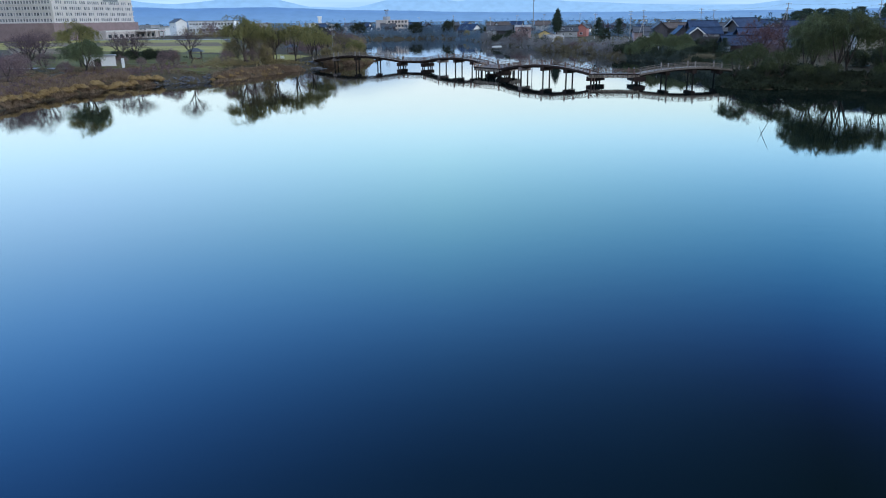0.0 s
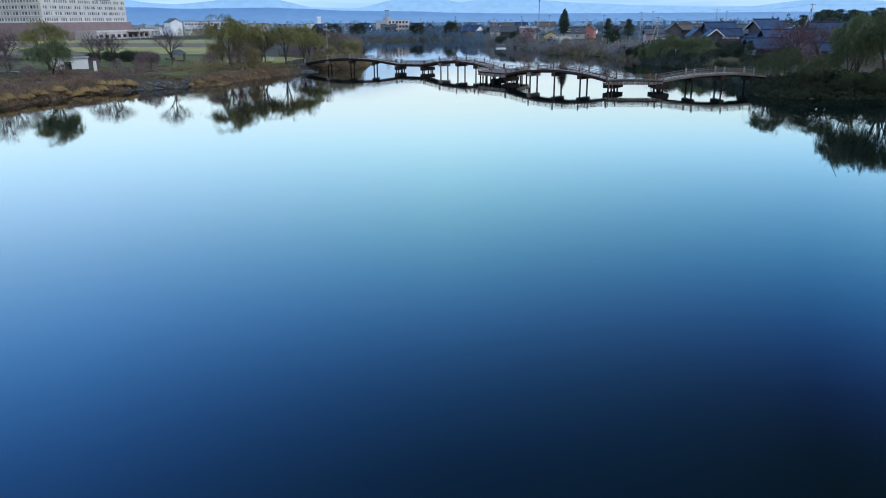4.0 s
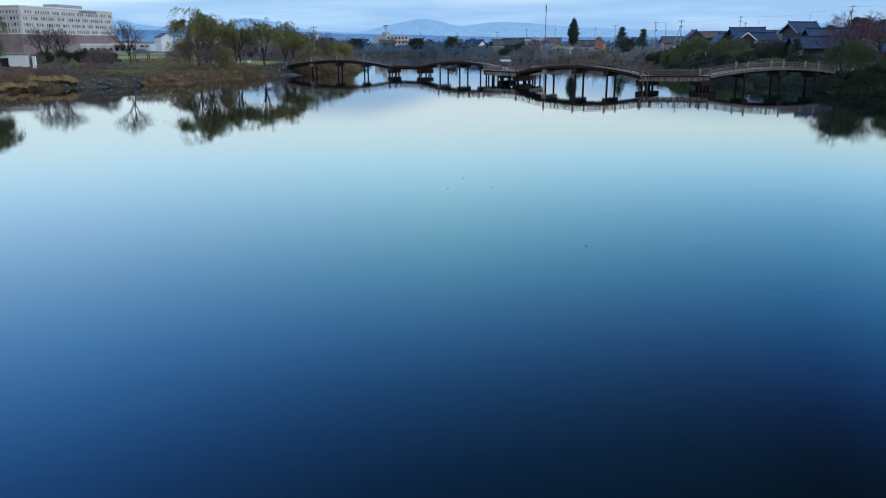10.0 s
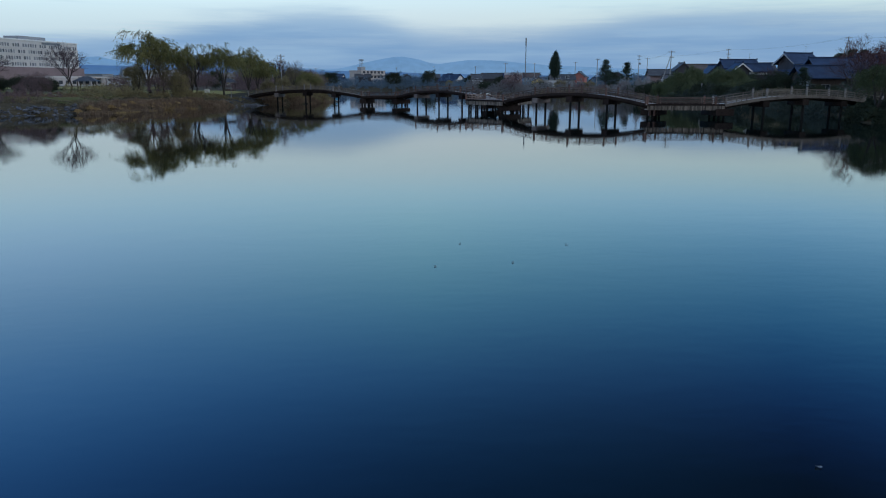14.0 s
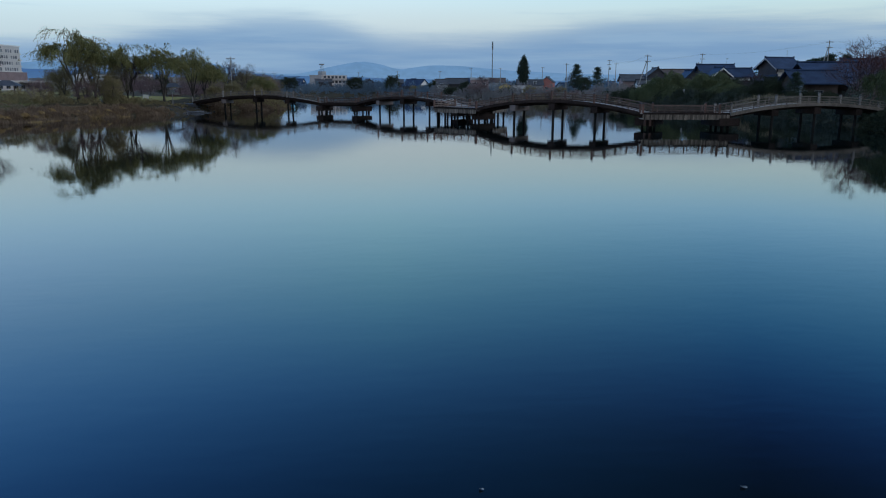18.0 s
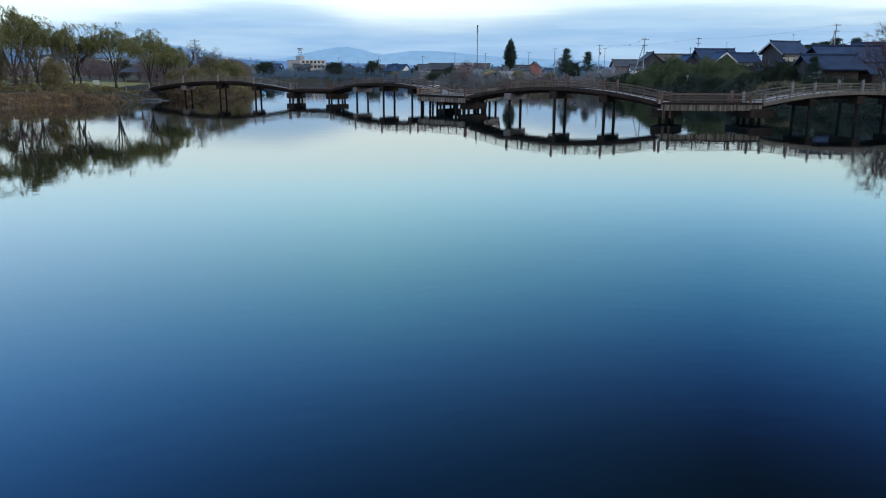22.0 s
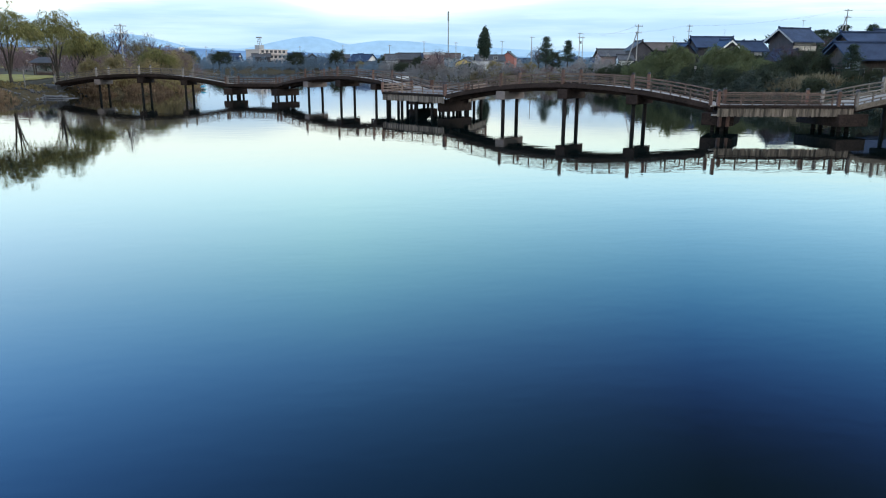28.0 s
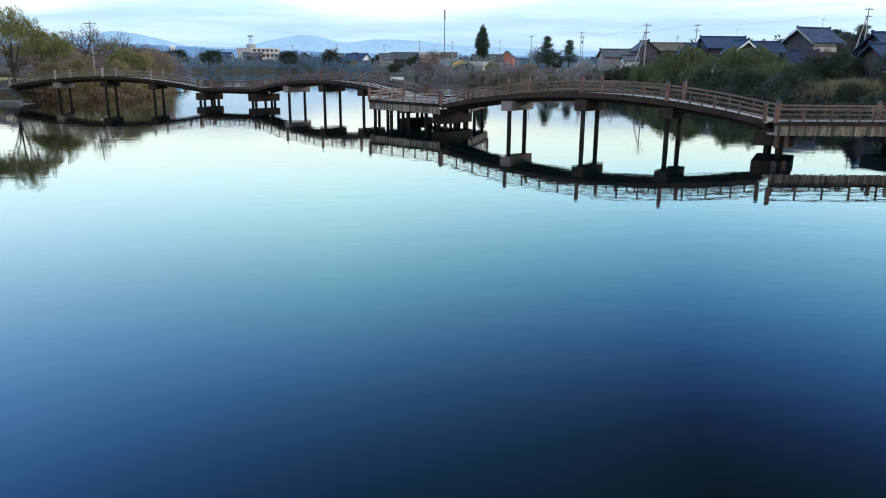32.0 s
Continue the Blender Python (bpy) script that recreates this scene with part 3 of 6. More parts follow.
# ---- vegetation ----
BARK = mat("dark_bark", (0.025, 0.02, 0.017), (0.06, 0.048, 0.04), 0.9, 1.5, 9, 0.6)
WILLOW_A = leaf_mat("willow_leaves", (0.125, 0.125, 0.052), (0.27, 0.245, 0.1))
# the east bank's shade is put into this darker willow green
WILLOW_B = leaf_mat("dark_willow_leaves", (0.045, 0.06, 0.033), (0.105, 0.118, 0.055))
WILLOW_D = leaf_mat("green_willow_leaves", (0.08, 0.106, 0.058), (0.168, 0.186, 0.096))
# some bluish haze is mixed into the olive
OLIVE = leaf_mat("olive_leaves", (0.17, 0.146, 0.078), (0.34, 0.272, 0.14))
# bush green darkened by the shade low on the bank, held in the colour
BUSH = leaf_mat("bush_leaves", (0.027, 0.037, 0.026), (0.066, 0.076, 0.046))
# BUSH lightened and greyed, with haze beyond the bridge mixed into it
THICKET = leaf_mat("dull_thicket_leaves", (0.045, 0.058, 0.05), (0.1, 0.115, 0.092))
DULL = leaf_mat("dull_brown_leaves", (0.1, 0.088, 0.052), (0.21, 0.176, 0.1))
NEEDLE = leaf_mat("dark_needles", (0.03, 0.05, 0.038), (0.072, 0.098, 0.074))
# russet and bare twigs are paler and more purple, haze painted in
RUSSET = leaf_mat("russet_twigs", (0.135, 0.092, 0.092), (0.24, 0.172, 0.168))
TWIG = mat("bare_twigs", (0.062, 0.045, 0.054), (0.118, 0.088, 0.1), 0.9, 1.5, 9, 0.3, spec=0.1)
TWIG_RED = mat("reddish_twigs", (0.07, 0.03, 0.03), (0.13, 0.06, 0.055), 0.9, 1.5, 9, 0.3)
REED = leaf_mat("russet_reeds", (0.155, 0.108, 0.076), (0.3, 0.212, 0.138))
STRAW = leaf_mat("golden_dry_grass", (0.26, 0.17, 0.075), (0.46, 0.33, 0.16))
PLUME = leaf_mat("pale_plume_grass", (0.13, 0.11, 0.068), (0.28, 0.235, 0.155))


def gz(x, y):
    return float(land_height(np.array([x], float), np.array([y], float))[0])


def quads(p, u, v):
    """Verts and faces of one small three-cornered leaf at each p, spanned by u and v."""
    n = len(p)
    verts = np.stack([p - u * 1.2, p + v * 1.25, p + u * 1.2 - v * 0.5], 1).reshape(-1, 3)
    faces = np.arange(n * 3).reshape(n, 3)
    return verts.tolist(), faces.tolist()


def unit(g, n):
    v = g.normal(size=(n, 3))
    return v / np.linalg.norm(v, axis=1)[:, None]


def limbs(rng, h, spread, count, fork, lean=0.3, base=0.3):
    """Trunk and limbs of a tree: the tubes, and the points that carry leaves."""
    bm, tips = bmesh.new(), []
    r0 = h * 0.02
    top = Vector((rng.uniform(-lean, lean), rng.uniform(-lean, lean), h * base))
    tube(bm, [(0, 0, -0.6), (0.1 * top.x, 0.1 * top.y, h * 0.05), top * 0.6, top], [r0 * 1.5, r0 * 1.15, r0, r0 * 0.85], 7)
    for k in range(count):
        a = 2 * math.pi * (k + rng.uniform(-0.3, 0.3)) / count
        out = spread * rng.uniform(0.45, 0.9)
        end = Vector((math.cos(a) * out, math.sin(a) * out, h * rng.uniform(0.62, 0.96)))
        mid = top.lerp(end, 0.45) + Vector((0, 0, h * 0.10))
        q = top.lerp(end, 0.8) + Vector((0, 0, h * 0.05))
        tube(bm, [top * 0.95, mid, q, end], [r0 * 0.6, r0 * 0.4, r0 * 0.22, r0 * 0.1], 5)
        tips += [q, end, mid.lerp(q, 0.5)]
        for _ in range(fork):
            s = mid.lerp(end, rng.uniform(0.0, 0.8))
            e = s + Vector((rng.gauss(0, 0.28) * spread, rng.gauss(0, 0.28) * spread, rng.uniform(0.02, 0.16) * h))
            tube(bm, [s, s.lerp(e, 0.5) + Vector((0, 0, 0.03 * h)), e], [r0 * 0.25, r0 * 0.16, r0 * 0.06], 4)
            tips += [e, s.lerp(e, 0.5)]
    return bm, np.array([tuple(t) for t in tips])


def willow_parts(seed, h, spread, boughs, strands, drop, dense, material, clear=0.24):
    """Limbs fork low and spread to an umbrella of boughs, from which wisps of leafy strands arch out and hang."""
    rng, g = random.Random(seed), np.random.default_rng(seed)
    bm = bmesh.new()
    r0 = h * 0.02
    fork = Vector((rng.uniform(-0.3, 0.3), rng.uniform(-0.3, 0.3), h * 0.12))
    tube(bm, [(0, 0, -0.6), (0.05, 0, h * 0.04), fork], [r0 * 1.5, r0 * 1.2, r0], 7)
    mains = []
    for k in range(5):
        a = 2 * math.pi * (k + rng.uniform(-0.3, 0.3)) / 5
        out = spread * rng.uniform(0.22, 0.42)
        end = Vector((math.cos(a) * out, math.sin(a) * out, h * rng.uniform(0.5, 0.68)))
        bend = fork.lerp(end, 0.5) + Vector((rng.gauss(0, 0.2), rng.gauss(0, 0.2), h * 0.02))
        tube(bm, [fork * 0.96, bend, end], [r0 * 0.7, r0 * 0.5, r0 * 0.32], 6)
        mains += [end, bend.lerp(end, 0.5)]
    rise, tip = [], []
    for k in range(boughs):
        a = 2.4 * k + rng.uniform(-0.5, 0.5)
        r = spread * math.sqrt((k + 0.5) / boughs) * rng.uniform(0.6, 0.9)
        z = h * (0.52 + 0.45 * (1 - (r / spread) ** 1.8)) * rng.uniform(0.84, 1.04)
        end = Vector((math.cos(a) * r, math.sin(a) * r, z))
        root = min(mains, key=lambda q: (q - end).length)
        mid = root.lerp(end, 0.55) + Vector((0, 0, h * 0.05))
        tube(bm, [root, mid, end], [r0 * 0.28, r0 * 0.18, r0 * 0.06], 5)
        rise.append(tuple(mid))
        tip.append(tuple(end))
        for _ in range(3):
            d = Vector((rng.gauss(0, 1), rng.gauss(0, 1), abs(rng.gauss(0.3, 0.5)))).normalized() * spread * rng.uniform(0.12, 0.26)
            s = mid.lerp(end, rng.uniform(0.3, 0.9))
            tube(bm, [s, s + d * 0.6 + Vector((0, 0, 0.12)), s + d], [r0 * 0.1, r0 * 0.07, r0 * 0.025], 4)
    # each bough carries a few wisps; the strands of a wisp leave it in nearly one direction
    wisps = 6
    n = boughs * wisps * strands
    own = np.repeat(np.arange(boughs), wisps * strands)
    f = np.repeat(g.uniform(0.15, 1.05, boughs * wisps), strands) + g.normal(size=n) * 0.06
    start = np.array(rise)[own] * (1 - f)[:, None] + np.array(tip)[own] * f[:, None]
    start += np.repeat(g.normal(size=(boughs * wisps, 3)) * np.array([0.11, 0.11, 0.05]) * spread, strands, 0)
    start += g.normal(size=(n, 3)) * np.array([0.035, 0.035, 0.03]) * spread
    away = start[:, :2] / (np.linalg.norm(start[:, :2], axis=1)[:, None] + 0.3)
    swing = np.repeat(g.normal(size=(boughs * wisps, 2)) * 0.6, strands, 0)
    head = away * 0.8 + swing + g.normal(size=(n, 2)) * 0.22
    reach = spread * (0.10 + 0.16 * g.uniform(0, 1, n))
    long = np.repeat(g.uniform(0.35, 1.0, boughs * wisps), strands) * g.uniform(0.45, 1.0, n) * drop
    long = np.minimum(long, np.maximum(start[:, 2] - h * np.repeat(g.uniform(clear, clear + 0.22, boughs * wisps), strands), 0.5))
    t = g.uniform(0, 1, (n, dense))
    p = np.repeat(start[:, None], dense, 1)
    p[:, :, :2] += (t ** 0.75)[:, :, None] * (head * reach[:, None])[:, None, :]
    p[:, :, 2] += long[:, None] * (0.3 * t - 1.15 * t * t)
    way = np.empty_like(p)
    way[:, :, :2] = (head * reach[:, None])[:, None, :]
    way[:, :, 2] = long[:, None] * (0.3 - 2.3 * t)
    p, way = p.reshape(-1, 3), way.reshape(-1, 3)
    m = len(p)
    p += g.normal(size=(m, 3)) * 0.05
    way = way / np.linalg.norm(way, axis=1)[:, None] + unit(g, m) * 0.35
    side = np.cross(way, unit(g, m))
    side /= np.linalg.norm(side, axis=1)[:, None] + 1e-6
    length, width = g.uniform(0.09, 0.2, m)[:, None], g.uniform(0.022, 0.045, m)[:, None]
    verts = np.stack([p - way * length - side * width, p - way * length + side * width, p + way * length], 1).reshape(-1, 3).tolist()
    return mesh_of(bm, "trunk", BARK), soup("crown", verts, np.arange(m * 3).reshape(m, 3).tolist(), material)


def bush_parts(seed, h, spread, clumps, dense, size, material, base=0.12):
    rng, g = random.Random(seed), np.random.default_rng(seed)
    bm, tips = limbs(rng, h, spread * 0.8, 6, 2, 0.2, base)
    c = unit(g, clumps) * (g.uniform(0.35, 1, clumps) ** 0.5)[:, None] * np.array([spread, spread, h * 0.44]) + np.array([0, 0, h * 0.5])
    c = np.concatenate([c, tips])
    r = g.uniform(0.07, 0.16, len(c)) * spread
    p = np.repeat(c, dense, 0) + g.normal(size=(len(c) * dense, 3)) * np.repeat(r, dense)[:, None]
    p = p[(p[:, 2] > 0.05)]
    m = len(p)
    return mesh_of(bm, "trunk", BARK), soup("crown", *quads(p, unit(g, m) * size, unit(g, m) * size), material)


def bare_parts(seed, h, spread, twig=TWIG, dense=4):
    """A leafless tree: trunk and limbs that fan out evenly, then a crown of fine twigs."""
    rng = random.Random(seed)
    bm, fine = bmesh.new(), bmesh.new()

    def grow(p, d, length, r, level):
        q = p + d * length
        mid = p.lerp(q, 0.5) + Vector((rng.gauss(0, 1), rng.gauss(0, 1), rng.gauss(0, 0.5))) * length * 0.07
        tube(bm if level < 2 else fine, [p, mid, q], [r, r * 0.8, r * 0.6], 6 if level < 2 else 3)
        if level == 5:
            return
        side = d.cross(Vector((0.3, 0.2, 1.0))).normalized()
        count, start = (6, 4, 3, 4, dense)[level], rng.uniform(0, 6.283)
        for k in range(count):
            a = start + 6.283 * k / count + rng.gauss(0, 0.25)
            tilt = math.radians(rng.uniform(20, 46) if level == 0 else rng.uniform(14, 46)) * spread
            around = side * math.cos(a) + d.cross(side) * math.sin(a)
            e = (d * math.cos(tilt) + around * math.sin(tilt) + Vector((0, 0, 0.16))).normalized()
            e.z = max(e.z, -0.15)
            grow(p.lerp(q, rng.uniform(0.55, 1.0)), e, length * rng.uniform(0.6, 0.8), r * (0.6 if level < 2 else 0.52), level + 1)

    grow(Vector((0, 0, -0.3)), Vector((rng.gauss(0, 0.04), rng.gauss(0, 0.04), 1)).normalized(), h * 0.4, h * 0.02, 0)
    k = h / max(v.co.z for v in fine.verts)
    for b in (bm, fine):
        bmesh.ops.scale(b, vec=(k, k, k), verts=b.verts)
    return mesh_of(bm, "trunk", BARK), mesh_of(fine, "crown", twig)


def pine_parts(seed, h, spread, tiers, dense, size=0.13):
    rng, g = random.Random(seed), np.random.default_rng(seed)
    bm, cs = bmesh.new(), []
    tube(bm, [(0, 0, -0.4), (0.1, 0, h * 0.5), (0.15, 0.1, h * 0.97)], [h * 0.022, h * 0.015, h * 0.004], 7)
    for k in range(tiers):
        f = k / (tiers - 1)
        z = h * (0.3 + 0.66 * f)
        for _ in range(9):
            a, r = rng.uniform(0, 6.28), spread * (1 - f * 0.88) * rng.uniform(0.6, 1.05)
            e = Vector((math.cos(a) * r, math.sin(a) * r, z + r * 0.1 + rng.gauss(0, 0.035) * h))
            tube(bm, [(0.1, 0.05, z), e], [h * 0.006, h * 0.002], 4)
            cs += [tuple(e), tuple(e.lerp(Vector((0.1, 0.05, z)), 0.35)), tuple(e.lerp(Vector((0.1, 0.05, z)), 0.7))]
    c = np.array(cs)
    p = np.repeat(c, dense, 0) + g.normal(size=(len(c) * dense, 3)) * np.array([0.5, 0.5, 0.2]) * spread * 0.27
    m = len(p)
    return mesh_of(bm, "trunk", BARK), soup("crown", *quads(p, unit(g, m) * size, unit(g, m) * size), NEEDLE)


def cypress_parts(seed, h, spread):
    g = np.random.default_rng(seed)
    bm = bmesh.new()
    tube(bm, [(0, 0, -0.4), (0, 0, h * 0.45), (0, 0, h * 0.9)], [h * 0.025, h * 0.017, h * 0.006], 7)
    k = 420
    f = g.uniform(0, 1, k)
    prof = spread * np.clip(np.sin(np.pi * np.clip(f * 0.86 + 0.14, 0, 1)) ** 0.7, 0.05, 1)
    a = g.uniform(0, 2 * np.pi, k)
    r = prof * g.uniform(0.4, 1.0, k)
    c = np.stack([np.cos(a) * r, np.sin(a) * r, h * (0.36 + 0.64 * f)], 1)
    p = np.repeat(c, 18, 0) + g.normal(size=(k * 18, 3)) * np.array([0.24, 0.24, 0.34])
    m = len(p)
    return mesh_of(bm, "trunk", BARK), soup("crown", *quads(p, unit(g, m) * 0.14, unit(g, m) * 0.17), NEEDLE)


KINDS = {
    "willow_a": ("willow_tree", lambda: willow_parts(11, 10, 5.4, 24, 8, 5.4, 15, WILLOW_A, 0.3), "tall willow with drooping yellow-green autumn leaves on the bank", "willow tree"),
    "willow_b": ("willow_tree", lambda: willow_parts(12, 10, 5.8, 22, 8, 4.6, 15, WILLOW_A, 0.34), "airy willow with thin hanging yellow-green branches", "willow tree"),
    "willow_c": ("willow_tree", lambda: willow_parts(13, 10, 5.4, 24, 7, 6.4, 15, WILLOW_B, 0.2), "dense dark green willow on the bank", "willow tree"),
    "willow_d": ("willow_tree", lambda: willow_parts(14, 10, 5.6, 26, 14, 7.6, 15, WILLOW_D, 0.08), "rounded green willow thicket beyond the bridge", "willow tree"),
    "olive": ("tree", lambda: bush_parts(21, 10, 4.4, 130, 60, 0.13, OLIVE, 0.25), "round tree with dull olive-yellow autumn leaves", "tree"),
    "green": ("tree", lambda: bush_parts(22, 10, 4.4, 150, 66, 0.13, BUSH, 0.22), "dense dark green broadleaf tree", "tree"),
    "bush": ("bush", lambda: bush_parts(23, 10, 7.5, 170, 60, 0.19, BUSH, 0.1), "low dense green bush by the water", "bush"),
    "brown": ("bush", lambda: bush_parts(25, 10, 4.8, 100, 46, 0.1, DULL, 0.2), "dense tall bush with dull brown-olive autumn leaves", "bush"),
    "russet": ("bush", lambda: bush_parts(24, 10, 6.5, 110, 50, 0.13, RUSSET, 0.1), "leafless bush of reddish-brown twigs", "bush"),
    "bare_a": ("bare_tree", lambda: bare_parts(31, 10, 1.05), "leafless dark tree with fine spreading twigs", "bare tree"),
    "bare_b": ("bare_tree", lambda: bare_parts(32, 10, 1.2), "leafless dark tree with a wide crown of twigs", "bare tree"),
    "far_pine": ("pine_tree", lambda: pine_parts(42, 10, 4.0, 7, 9, 0.26), "dark pine in the belt behind the houses", "pine tree"),
    "red_bare": ("bare_tree", lambda: bare_parts(33, 10, 1.15, TWIG_RED, 9), "leafless tree with a haze of reddish twigs", "bare tree"),
    "pine": ("pine_tree", lambda: pine_parts(41, 10, 3.4, 9, 22), "dark green pine with layered branches", "pine tree"),
    "cypress": ("cypress_tree", lambda: cypress_parts(51, 10, 1.7), "tall dark narrow cypress on a bare trunk", "cypress tree"),
}
protos = {}
spin = random.Random(77)


def plant(kind, x, y, h, w=1.0, sink=0.0):
    """A tree h metres high, w times as wide as its kind grows."""
    m = pose(x, y, gz(x, y) - sink, 0, 0, spin.uniform(0, 360))
    if kind not in protos:
        name, make, label, category = KINDS[kind]
        ob = thing(name, m, label, category)
        trunk, crown = make()
        part(trunk.name, trunk, None, ob)
        part(crown.name, crown, None, ob)
        protos[kind] = ob
    else:
        ob = copy_thing(protos[kind], m)
    ob.scale = (h / 10 * w, h / 10 * w, h / 10)
    return ob


# west bank
plant("willow_d", -85.0, 180, 7.4, 1.35)
plant("willow_b", -90.8, 190, 11.4, 0.95)
for x, y, h, w in ((-88, 152, 5.4, 1.0), (-92, 163, 5.2, 1.0), (-97, 172, 4.8, 1.1), (-86, 172, 3.0, 1.0), (-83, 180, 2.6, 1.0), (-90, 140, 4.4, 1.1), (-84, 198, 2.8, 1.0), (-78, 196, 2.4, 1.0),
                   (-74.5, 200, 2.4, 0.9), (-100, 190, 4.2, 1.1), (-106, 178, 4.6, 1.2)):
    plant("russet", x, y, h, w)
plant("bare_a", -98, 180, 10.0, 1.1)
plant("bare_b", -104, 196, 9.5, 1.1)
plant("bare_b", -83.5, 207, 8.8, 1.25)
plant("bare_a", -90, 212, 8.6, 1.2)
plant("bare_b", -69.2, 208.5, 10.2, 0.95)
plant("bare_a", -112, 205, 9.0, 1.2)
plant("russet", -72.5, 204, 4.4, 0.8)
plant("russet", -76.0, 207, 3.8, 0.8)
for x, y, h in ((-86, 222, 3.4), (-82, 221, 3.2), (-91, 223, 3.2), (-78.5, 219.5, 3.0), (-96, 224, 3.0)):
    plant("bush", x, y, h, 0.9)
plant("willow_b", -56.5, 217, 13.0, 0.95)
plant("brown", -54.0, 215, 8.2, 0.9)
plant("willow_b", -55.5, 223, 10.6, 1.0)
plant("willow_b", -49.5, 223, 11.0, 0.75)
plant("brown", -50.2, 219, 7.2, 0.75)
plant("russet", -51.0, 217, 4.6, 0.8)
plant("brown", -57.5, 213.5, 6.0, 0.8)
plant("bare_a", -49.0, 224, 9.8, 0.9)
plant("olive", -61, 220, 6.5, 0.9)
plant("russet", -58.5, 206, 4.2, 0.8)
plant("willow_a", -43.6, 226.6, 11.6, 0.95)
plant("willow_b", -40.2, 236, 11.0, 0.95)
plant("olive", -50.0, 216, 5.2, 0.9)
plant("russet", -53.5, 212.5, 4.4, 0.8)
plant("willow_a", -39.0, 249, 7.6, 1.0)
plant("willow_a", -28.6, 253, 6.6, 1.0)
plant("brown", -33.5, 262, 7.4, 1.0)
plant("olive", -28.5, 262, 6.2, 1.0)
plant("willow_a", -41.5, 252, 7.2, 1.1)
plant("bare_b", -40, 268, 10.0, 1.0)
plant("bare_a", -36, 275, 9.5, 1.0)
plant("russet", -46, 262, 8.0, 0.8)
plant("russet", -33, 285, 7.5, 1.0)
plant("olive", -33, 295, 7.5, 1.1)
plant("russet", -38, 310, 8.0, 1.2)
for x, y, h, w in ((-66, 292, 5.5, 0.9), (-71, 300, 5.8, 0.9), (-76, 306, 6.2, 0.9), (-80, 318, 6.5, 1.0)):
    plant("russet", x, y, h, w)
plant("green", -68, 310, 6.0, 1.1)
plant("olive", -33.5, 243.5, 4.6, 1.0)
plant("olive", -29.0, 248, 4.4, 1.1)
plant("olive", -36.5, 239.5, 4.2, 1.0)
plant("olive", -45, 325, 8.0, 1.2)
plant("russet", -42, 345, 8.0, 1.2)
plant("green", -52, 365, 8.5, 1.3)
plant("olive", -58, 392, 8.0, 1.4)
plant("green", -66, 420, 9.0, 1.4)
# east bank, from the near willows to the town
for kind, x, y, h, w in (("willow_c", 80.0, 151, 13.0, 0.95), ("willow_c", 83.5, 154, 13.2, 0.9), ("willow_c", 73.8, 152, 9.2, 0.8), ("willow_c", 87.5, 148, 11.2, 0.95),
                         ("willow_d", 77.0, 155, 12.6, 0.8), ("willow_c", 92, 141, 9.8, 1.0), ("willow_c", 68.8, 151, 6.4, 0.95), ("willow_c", 97, 130, 9.0, 1.1),
                         ("willow_c", 77.0, 147.5, 4.0, 1.1), ("willow_c", 85.0, 143, 4.0, 1.1), ("willow_c", 65.6, 150.5, 4.6, 1.0), ("willow_c", 72.0, 148, 3.8, 1.1)):
    plant(kind, x, y, h, w, 0.4)
plant("willow_c", 60.8, 155.0, 6.9, 1.0, 0.3)
for x, y, h in ((66.0, 154.5, 2.4), (75.0, 146.0, 2.6), (84.0, 141.5, 2.8), (89.5, 133, 3.0), (94, 122, 3.2), (70.0, 147.0, 2.4), (61.5, 150.5, 2.0), (62.0, 157.5, 1.8)):
    plant("bush", x, y, h, 1.0, 0.3)
plant("red_bare", 80.5, 190, 11.2, 1.3)
plant("bare_a", 77.0, 188, 8.2, 1.3)
plant("russet", 84.5, 197, 5.2, 0.9)
plant("russet", 89.0, 200, 5.4, 0.9)
plant("bare_b", 88.5, 194, 11.0, 1.25)
plant("willow_c", 74.0, 178, 6.4, 1.1, 0.3)
plant("willow_c", 71.5, 170, 4.8, 1.1, 0.3)
for x, y, h in ((66.0, 168.6, 2.0), (68.5, 171.6, 2.4), (67.0, 176, 2.4), (70, 184, 3.2), (68.6, 190, 2.8), (70.0, 197, 3.2), (70.0, 205, 3.0)):
    plant("bush", x, y, h, 0.8, 0.3)
for x, y, h in ((83.5, 243, 4.6), (87, 252, 4.6), (81.5, 229, 4.4)):
    plant("green", x, y, h, 1.1, 0.2)
plant("red_bare", 104, 224, 8.5, 1.0)
plant("bush", 70.5, 188, 2.8, 0.9)
for x, y, h in ((94, 159, 4.6), (99, 153, 5.0), (104, 146, 5.0), (91, 164, 4.4), (98, 165, 5.2)):
    plant("bush", x, y, h, 0.9, 0.3)
plant("bare_b", 82.0, 231, 6.6, 1.2)
plant("pine", 78.6, 209.5, 5.6, 1.15)
plant("green", 78.0, 215.5, 4.6, 0.9, 0.2)
plant("bush", 76.5, 206.5, 2.6, 0.8, 0.2)
plant("bush", 80.5, 207, 2.4, 0.8, 0.2)
plant("bush", 84.5, 207.5, 2.2, 0.9, 0.2)
for x, y, h, w in ((67.3, 251, 9.4, 0.72), (71.3, 251, 9.6, 0.72), (73.0, 238, 9.2, 0.72), (76.3, 237, 8.8, 0.7), (69.0, 245, 6.8, 0.85), (72.0, 229, 6.6, 0.85), (65.8, 259, 7.0, 0.8), (76, 228, 6.6, 0.85)):
    plant("willow_d", x, y, h, w, 2.2)
plant("green", 80.5, 222, 5.4, 1.1, 0.3)
